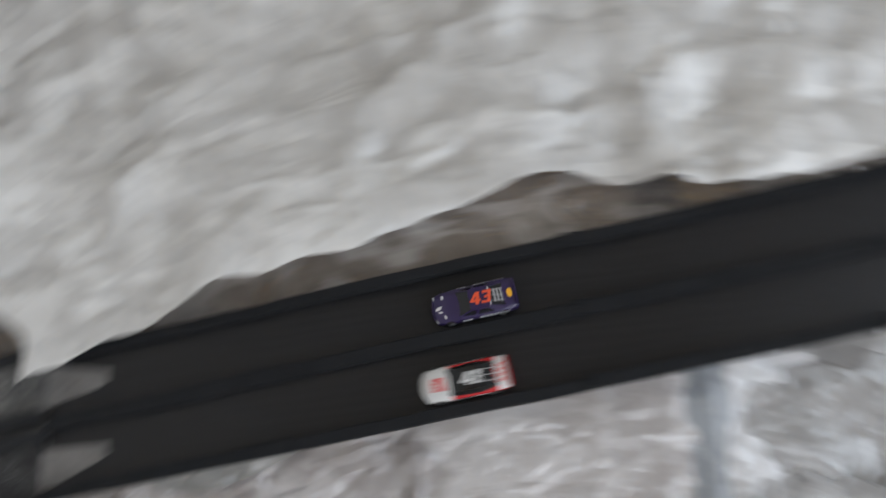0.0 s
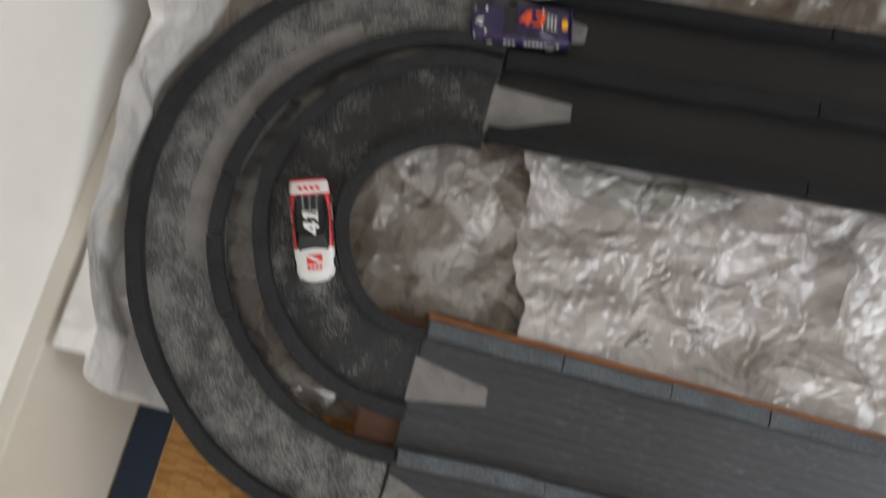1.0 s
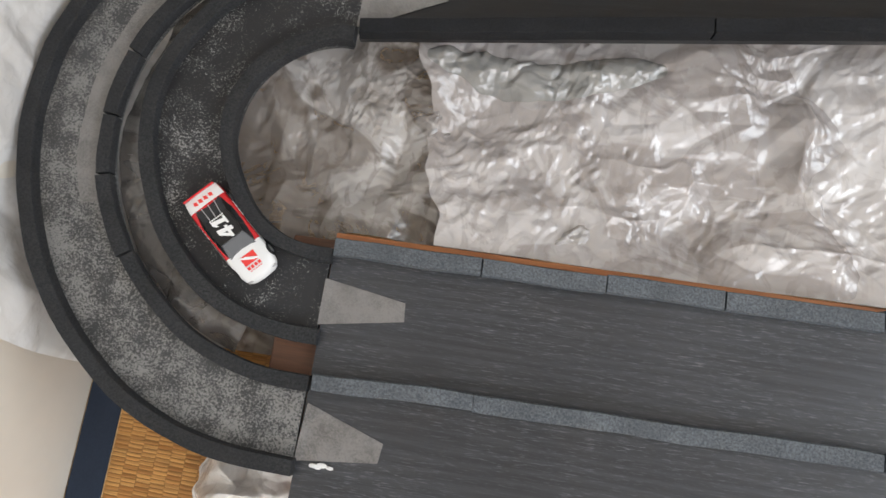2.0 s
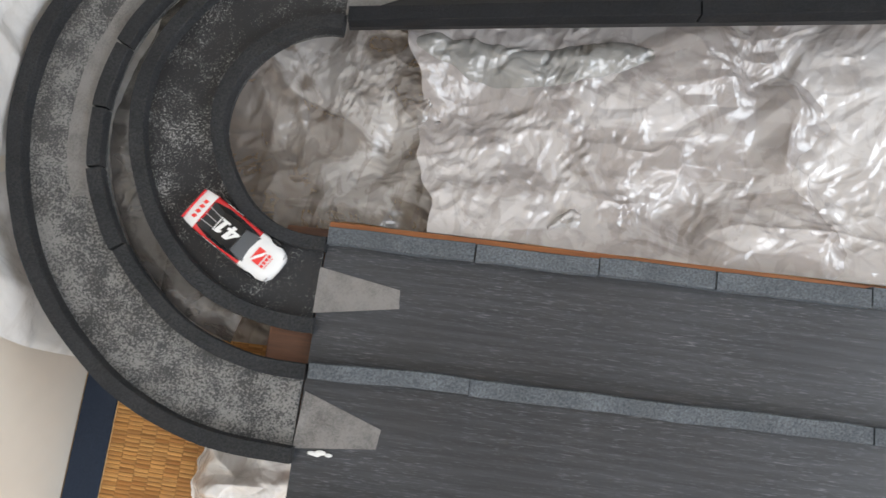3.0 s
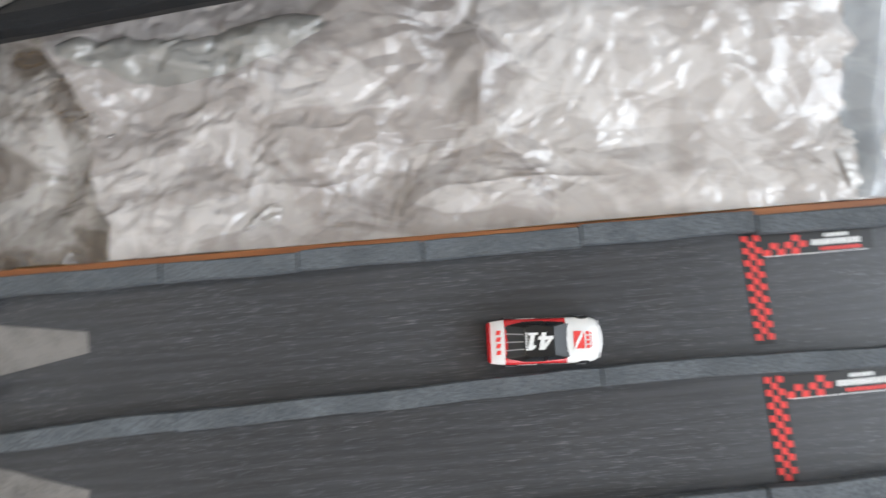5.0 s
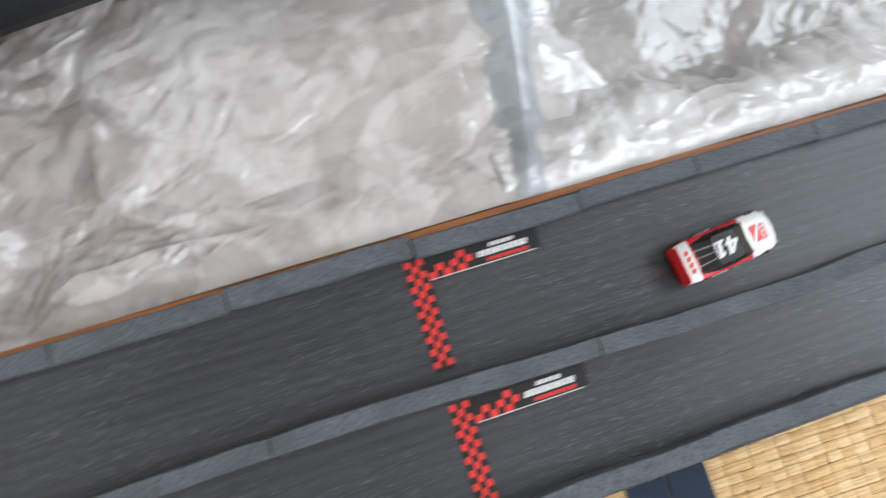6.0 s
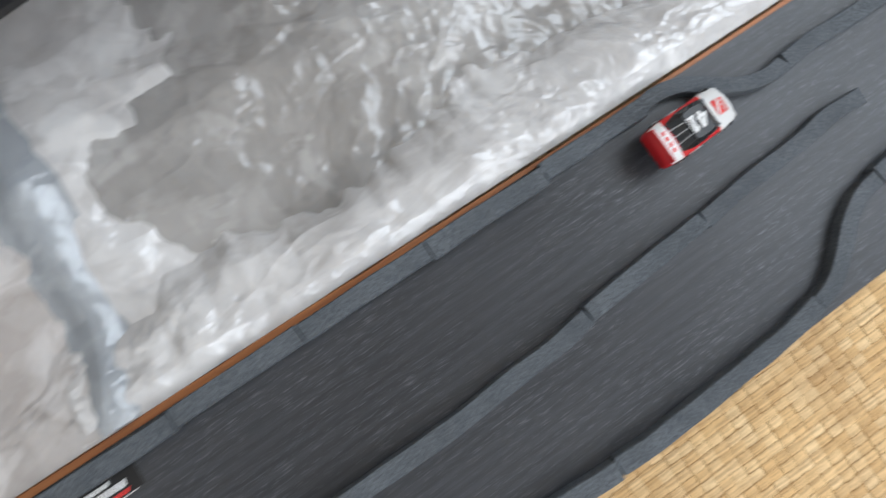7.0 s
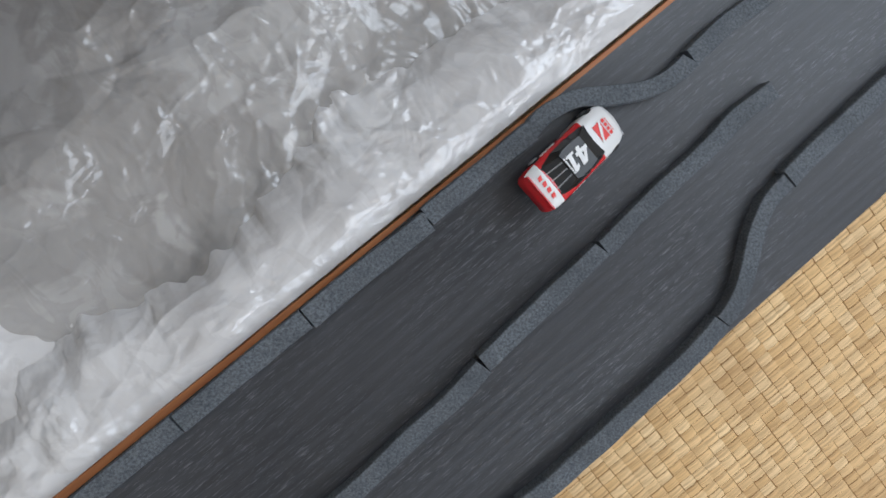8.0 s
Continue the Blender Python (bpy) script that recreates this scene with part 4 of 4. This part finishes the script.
def car(name, label, paints, number, number_mat):
    """A die-cast stock car about 79 mm long; x points ahead, y to its left, z up from the wheels' soles."""
    root = holder(name, Matrix(), label, "toy car", "racing toy cars")
    shells = {k: bmesh.new() for k in ("body", "hood", "rear_deck", "front_fascia")}
    rings = []
    for x, w, zt in STATIONS:
        half = [(w * 0.93, 0.0026), (w, 0.0050), (w, 0.0085 if zt > 0.0115 else zt * 0.7), (w * 0.975, zt - 0.0018), (w * 0.9, zt - 0.0002), (w * 0.5, zt + 0.0007), (0, zt + 0.0010)]
        rings.append([Vector((x - (0.0012 * (abs(y) / w) ** 2 if x > 0.03 else 0), y, z)) for y, z in half] + [Vector((x - (0.0012 * (abs(y) / w) ** 2 if x > 0.03 else 0), -y, z)) for y, z in half[-2::-1]])

    def put(key, pts):
        bm = shells[key]
        bm.faces.new([bm.verts.new(p) for p in pts])
    n = len(rings[0])
    for i, (a, b) in enumerate(zip(rings, rings[1:])):
        x = (a[0].x + b[0].x) / 2
        for k in range(n - 1):
            top = 3 <= k <= n - 5
            if x > 0.034:
                key = "front_fascia"
            elif top and x > 0.0125:
                key = "hood"
            elif top and x < -0.0255 and x > -0.0365:
                key = "rear_deck"
            elif not top and x > 0.015:
                key = "hood"
            else:
                key = "body"
            put(key, (a[k], a[k + 1], b[k + 1], b[k]))
        put("body", (a[n - 1], a[0], b[0], b[n - 1]))
    put("body", rings[0])
    put("front_fascia", rings[-1][::-1])
    for key, bm in shells.items():
        bmesh.ops.remove_doubles(bm, verts=bm.verts, dist=1e-6)
        part(key, bm, paints[key], root, smooth=True)
    # cabin: base and roof outlines joined by sloping sides
    zr = 0.0206
    base = [(0.0150, 0.0118), (-0.0010, 0.0131), (-0.0180, 0.0130), (-0.0285, 0.0112)]
    roof = [(0.0035, 0.0092), (-0.0030, 0.0101), (-0.0120, 0.0100), (-0.0152, 0.0090)]
    bm = bmesh.new()
    lo = [bm.verts.new((x, y, deck_z(x) - 0.0006)) for x, y in base] + [bm.verts.new((x, -y, deck_z(x) - 0.0006)) for x, y in base[::-1]]
    hi = [bm.verts.new((x, y, zr - 0.0012)) for x, y in roof] + [bm.verts.new((x, -y, zr - 0.0012)) for x, y in roof[::-1]]
    for k in range(8):
        j = (k + 1) % 8
        bm.faces.new((lo[k], lo[j], hi[j], hi[k]))
    bm.faces.new(hi)
    bm.faces.new(lo[::-1])
    part("cabin", bm, paints["cabin"], root)
    bm = bmesh.new()
    outline = roof + [(x, -y) for x, y in roof[::-1]]
    prism(bm, outline, zr - 0.0012, zr)
    top = [f for f in bm.faces if f.normal.z > 0.5 or all(abs(v.co.z - zr) < 1e-6 for v in f.verts)]
    bmesh.ops.inset_region(bm, faces=top, thickness=0.0014, depth=0.0004)
    part("roof", bm, paints["roof"], root)

    def pane(nm, quad, mat, shrink, label=""):
        c = sum((Vector(q) for q in quad), Vector()) / 4
        nrm = (Vector(quad[1]) - Vector(quad[0])).cross(Vector(quad[3]) - Vector(quad[0])).normalized()
        if nrm.z < 0:
            nrm = -nrm
        bm2 = bmesh.new()
        a = [bm2.verts.new(c + (Vector(q) - c) * shrink + nrm * 0.00035) for q in quad]
        b = [bm2.verts.new(c + (Vector(q) - c) * shrink - nrm * 0.0003) for q in quad]
        bm2.faces.new(a)
        bm2.faces.new(b[::-1])
        for k in range(4):
            bm2.faces.new((b[k], b[(k + 1) % 4], a[(k + 1) % 4], a[k]))
        return part(nm, bm2, mat, root, label)
    zl = lambda x: deck_z(x) - 0.0002
    zh = zr - 0.0013
    pane("windshield", [(0.0150, 0.0118, zl(0.015)), (0.0150, -0.0118, zl(0.015)), (0.0035, -0.0092, zh), (0.0035, 0.0092, zh)], M_GLASS, 0.93, "dark glossy windshield")
    rear = pane("rear_window", [(-0.0285, 0.0112, zl(-0.0285)), (-0.0285, -0.0112, zl(-0.0285)), (-0.0152, -0.0090, zh), (-0.0152, 0.0090, zh)], M_GLASS, 0.92, "dark rear window with pale straps")
    for s in (1, -1):
        pane("side_window", [(-0.0010, s * 0.0131, zl(0)), (-0.0180, s * 0.0130, zl(-0.018)), (-0.0120, s * 0.0100, zh), (-0.0030, s * 0.0101, zh)], M_GLASS, 0.86)
        pane("quarter_window", [(0.0140, s * 0.0119, zl(0.014)), (-0.0005, s * 0.0131, zl(0)), (-0.0028, s * 0.0101, zh), (0.0030, s * 0.0093, zh)], M_GLASS, 0.74)
    for y in (-0.0055, 0.0, 0.0055):
        bm = bmesh.new()
        a, b = Vector((-0.0275, y, zl(-0.0275) + 0.0007)), Vector((-0.0160, y * 0.85, zh + 0.0003))
        for q in (a, b):
            for dy in (-0.0003, 0.0003):
                for dz in (0.0, 0.00035):
                    bm.verts.new(q + Vector((0, dy, dz)))
        bmesh.ops.convex_hull(bm, input=bm.verts)
        part("window_strap", bm, M_GREY, rear)
    # spoiler, bumper grille, lamps
    bm = bmesh.new()
    box(bm, -0.0385, -0.0374, -0.0128, 0.0128, 0.0132, 0.0172, 0.0002)
    part("spoiler", bm, paints["spoiler"], root)
    bm = bmesh.new()
    box(bm, 0.0372, 0.0386, -0.0066, 0.0066, 0.0036, 0.0058, 0.0003)
    part("grille", bm, M_BLACK, root)
    for s in (1, -1):
        bm = bmesh.new()
        box(bm, 0.0345, 0.0365, s * 0.0104 - 0.0019, s * 0.0104 + 0.0019, 0.0086, 0.0099, 0.0004)
        part("headlight", bm, M_GREY, root)
    # wheels
    for x in (0.0236, -0.0236):
        for s in (1, -1):
            bm = bmesh.new()
            bmesh.ops.create_cone(bm, cap_ends=True, segments=24, radius1=0.0063, radius2=0.0063, depth=0.0058)
            bmesh.ops.bevel(bm, geom=[e for e in bm.edges if abs(e.verts[0].co.z - e.verts[1].co.z) < 1e-6], offset=0.0008, segments=2, affect="EDGES")
            bm.transform(Matrix.Translation((x, s * 0.0127, 0.0063)) @ Matrix.Rotation(math.pi / 2, 4, "X"))
            wheel = part("wheel", bm, M_TYRE, root, smooth=False)
            bm = bmesh.new()
            bmesh.ops.create_cone(bm, cap_ends=True, segments=16, radius1=0.0038, radius2=0.0030, depth=0.0006)
            bm.transform(Matrix.Translation((x, s * 0.0158, 0.0063)) @ Matrix.Rotation(-s * math.pi / 2, 4, "X"))
            part("rim", bm, M_RIM, wheel)
    roof_number(root, number, zr, number_mat)
    return root


def slab(parent, name, mat, x0, x1, y0, y1, z=None, skew=0.0, label="", lift=0.0):
    """A thin printed patch laid on the car's deck."""
    bm = bmesh.new()
    n = 5
    for i in range(n):
        xa, xb = lerp(x0, x1, i / n), lerp(x0, x1, (i + 1) / n)
        pts = []
        for x, y in ((xa, y0), (xb, y0), (xb, y1), (xa, y1)):
            xx = x + skew * (y - y0)
            w = 0.015
            f = abs(y) / w
            crown = 0.0010 - 0.0006 * f if f < 0.5 else 0.0007 - 0.00225 * (f - 0.5)
            pts.append(Vector((xx, y, (deck_z(xx) + crown if z is None else z) + 0.0003 + lift)))
        bm.faces.new([bm.verts.new(p) for p in pts])
    bmesh.ops.remove_doubles(bm, verts=bm.verts, dist=1e-6)
    bmesh.ops.solidify(bm, geom=bm.faces[:], thickness=-0.00015)
    return part(name, bm, mat, parent, label)


def side_bars(parent, mat, x0, x1, z0, z1, count):
    """Unreadable side lettering as short bars."""
    step = (x1 - x0) / count
    for s in (1, -1):
        for i in range(count):
            bm = bmesh.new()
            box(bm, x0 + i * step, x0 + i * step + step * 0.7, s * 0.0151 - 0.0002, s * 0.0151 + 0.0002, z0, z1)
            part("side_bar", bm, mat, parent)


def red_car():
    root = car("red_toy_car", "red and white die-cast stock car with a black roof", {"body": M_RED, "hood": M_WHITE, "rear_deck": M_WHITE, "front_fascia": M_WHITE, "cabin": M_BLACK, "roof": M_BLACK, "spoiler": M_RED}, "41", M_PRINT_WHITE)
    slab(root, "hood_emblem", M_PRINT_RED, 0.0178, 0.0252, -0.0058, 0.0058, label="red square emblem")
    for x, y0, y1 in ((0.0172, -0.0060, 0.0030), (0.0186, -0.0026, 0.0062)):
        slab(root, "emblem_bar", M_PRINT_WHITE, x, x + 0.0017, y0, y1, None, 0.62, lift=0.0002)
    for i in range(4):
        slab(root, "hood_bar", M_PRINT_RED, 0.0263, 0.0287, -0.0058 + i * 0.0030, -0.0036 + i * 0.0030)
    for i in range(5):
        slab(root, "hood_bar", M_PRINT_RED, 0.0297, 0.0303, -0.0050 + i * 0.0021, -0.0036 + i * 0.0021)
    for i in range(4):
        slab(root, "deck_bar", M_PRINT_RED, -0.0340, -0.0312, -0.0080 + i * 0.0043, -0.0052 + i * 0.0043, None, 0.3)
    for i in range(7):
        slab(root, "roof_bar", M_PRINT_WHITE, -0.0151, -0.0140, -0.0056 + i * 0.0017, -0.0044 + i * 0.0017, 0.0207)
    side_bars(root, M_PRINT_WHITE, -0.020, -0.006, 0.0080, 0.0115, 4)
    for s in (1, -1):
        bm = bmesh.new()
        v = [bm.verts.new(p) for p in ((0.016, s * 0.01535, 0.0118), (0.016, s * 0.01535, 0.0045), (0.004, s * 0.01515, 0.0045), (-0.006, s * 0.01505, 0.0125))]
        bm.faces.new(v)
        bmesh.ops.solidify(bm, geom=bm.faces[:], thickness=0.0002)
        part("side_flash", bm, M_WHITE, root)
    return root


def purple_car():
    root = car("purple_toy_car", "dark purple die-cast stock car with orange number and white marks", {"body": M_PURPLE, "hood": M_PURPLE, "rear_deck": M_PURPLE, "front_fascia": M_PURPLE, "cabin": M_PURPLE, "roof": M_PURPLE, "spoiler": M_PURPLE}, "43", M_ORANGE)
    slab(root, "hood_bar", M_PRINT_WHITE, 0.0265, 0.0282, -0.0110, 0.0105, label="white stripe across the hood")
    slab(root, "hood_mark", M_PRINT_WHITE, 0.0285, 0.0335, -0.0015, 0.0016, None, 0.8)
    slab(root, "hood_mark", M_PRINT_WHITE, 0.0300, 0.0330, 0.0030, 0.0046, None, -0.7)
    slab(root, "roof_line", M_PRINT_WHITE, -0.0151, -0.0142, -0.0082, 0.0082, 0.0207)
    bm = bmesh.new()
    bmesh.ops.create_cone(bm, cap_ends=True, segments=20, radius1=0.0042, radius2=0.0042, depth=0.0003)
    bm.transform(Matrix.Translation((-0.0328, 0, deck_z(-0.0328) + 0.0011)) @ Matrix.Diagonal((0.62, 1, 1, 1)))
    part("deck_disc", bm, M_YELLOW, root, "yellow printed disc")
    for i in range(3):
        slab(root, "deck_bar", M_GREY, -0.0262 + i * 0.003, -0.0245 + i * 0.003, -0.006, 0.006, 0.0160 + 0.0013 * i)
    side_bars(root, M_PRINT_WHITE, -0.030, -0.002, 0.0085, 0.0118, 9)
    side_bars(root, M_PRINT_WHITE, 0.004, 0.014, 0.0080, 0.0112, 3)
    return root


room()
mats()
board()
curve()
upper_track()
tapes()
printed_marks()
sheets()
RED = red_car()
PURPLE = purple_car()


def ground_z(x, y):
    """Height of the running surface under a point of the track."""
    if x > 0.0:
        return up_z(x) if y > 0.1 else 0.0006
    a = math.atan2(y - 0.052, x + 0.010) % (2 * math.pi)
    return curve_z(min(max(a, math.pi / 2), 1.5 * math.pi))


def car_pose(x, y, heading, kick=0.0):
    h = radians(heading)
    dx, dy = 0.0236 * math.cos(h), 0.0236 * math.sin(h)
    zf, zb = ground_z(x + dx, y + dy), ground_z(x - dx, y - dy)
    zb += kick
    return TRACK @ pose(x, y, (zf + zb) / 2 + 0.0003, 0, -math.degrees(math.asin((zf - zb) / 0.0472)), heading)


def motions():
    red = [(0.0, 0.395, 0.188, 184), (0.1, 0.242, 0.1835, 185), (0.2, 0.143, 0.1775, 185), (0.3, 0.052, 0.1685, 186), (0.4, -0.030, 0.153, 196), (0.5, -0.080, 0.116, 229), (0.6, -0.101, 0.090, 251), (0.8, -0.106, 0.064, 265),
           (1.0, -0.104, 0.036, 290), (1.2, -0.100, 0.018, 303.5), (1.5, -0.089, 0.001, 310.6), (1.7, -0.079, -0.009, 313.4), (2.8, -0.066, -0.021, 324.5), (3.0, -0.063, -0.0235, 328), (3.5, -0.049, -0.0315, 335), (4.0, 0.020, -0.048, 346.3), (4.2, 0.088, -0.062, 351.5),
           (5.3, 0.462, -0.080, 360.7), (5.5, 0.528, -0.081, 364.4), (6.0, 0.728, -0.072, 365.7), (6.5, 0.928, -0.051, 366.1), (6.8, 1.012, -0.041, 363), (7.0, 1.025, -0.0395, 361, 0.009), (7.5, 1.016, -0.038, 362.5, 0.009), (8.0, 1.0145, -0.0385, 363, 0.009)]
    walk(RED, [(t, car_pose(*at)) for t, *at in red])
    purple = [(0.0, 0.412, 0.256, 184.5), (0.1, 0.294, 0.250, 184.5), (0.2, 0.222, 0.2455, 185), (0.3, 0.164, 0.240, 185), (0.4, 0.107, 0.236, 186), (0.5, 0.045, 0.231, 189), (0.6, 0.020, 0.2285, 189), (0.8, 0.010, 0.2275, 190), (1.0, 0.008, 0.2275, 190.5), (1.5, 0.007, 0.2273, 190.5), (8.0, 0.007, 0.2273, 190.5)]
    walk(PURPLE, [(t, car_pose(x, y, a)) for t, x, y, a in purple])


motions()
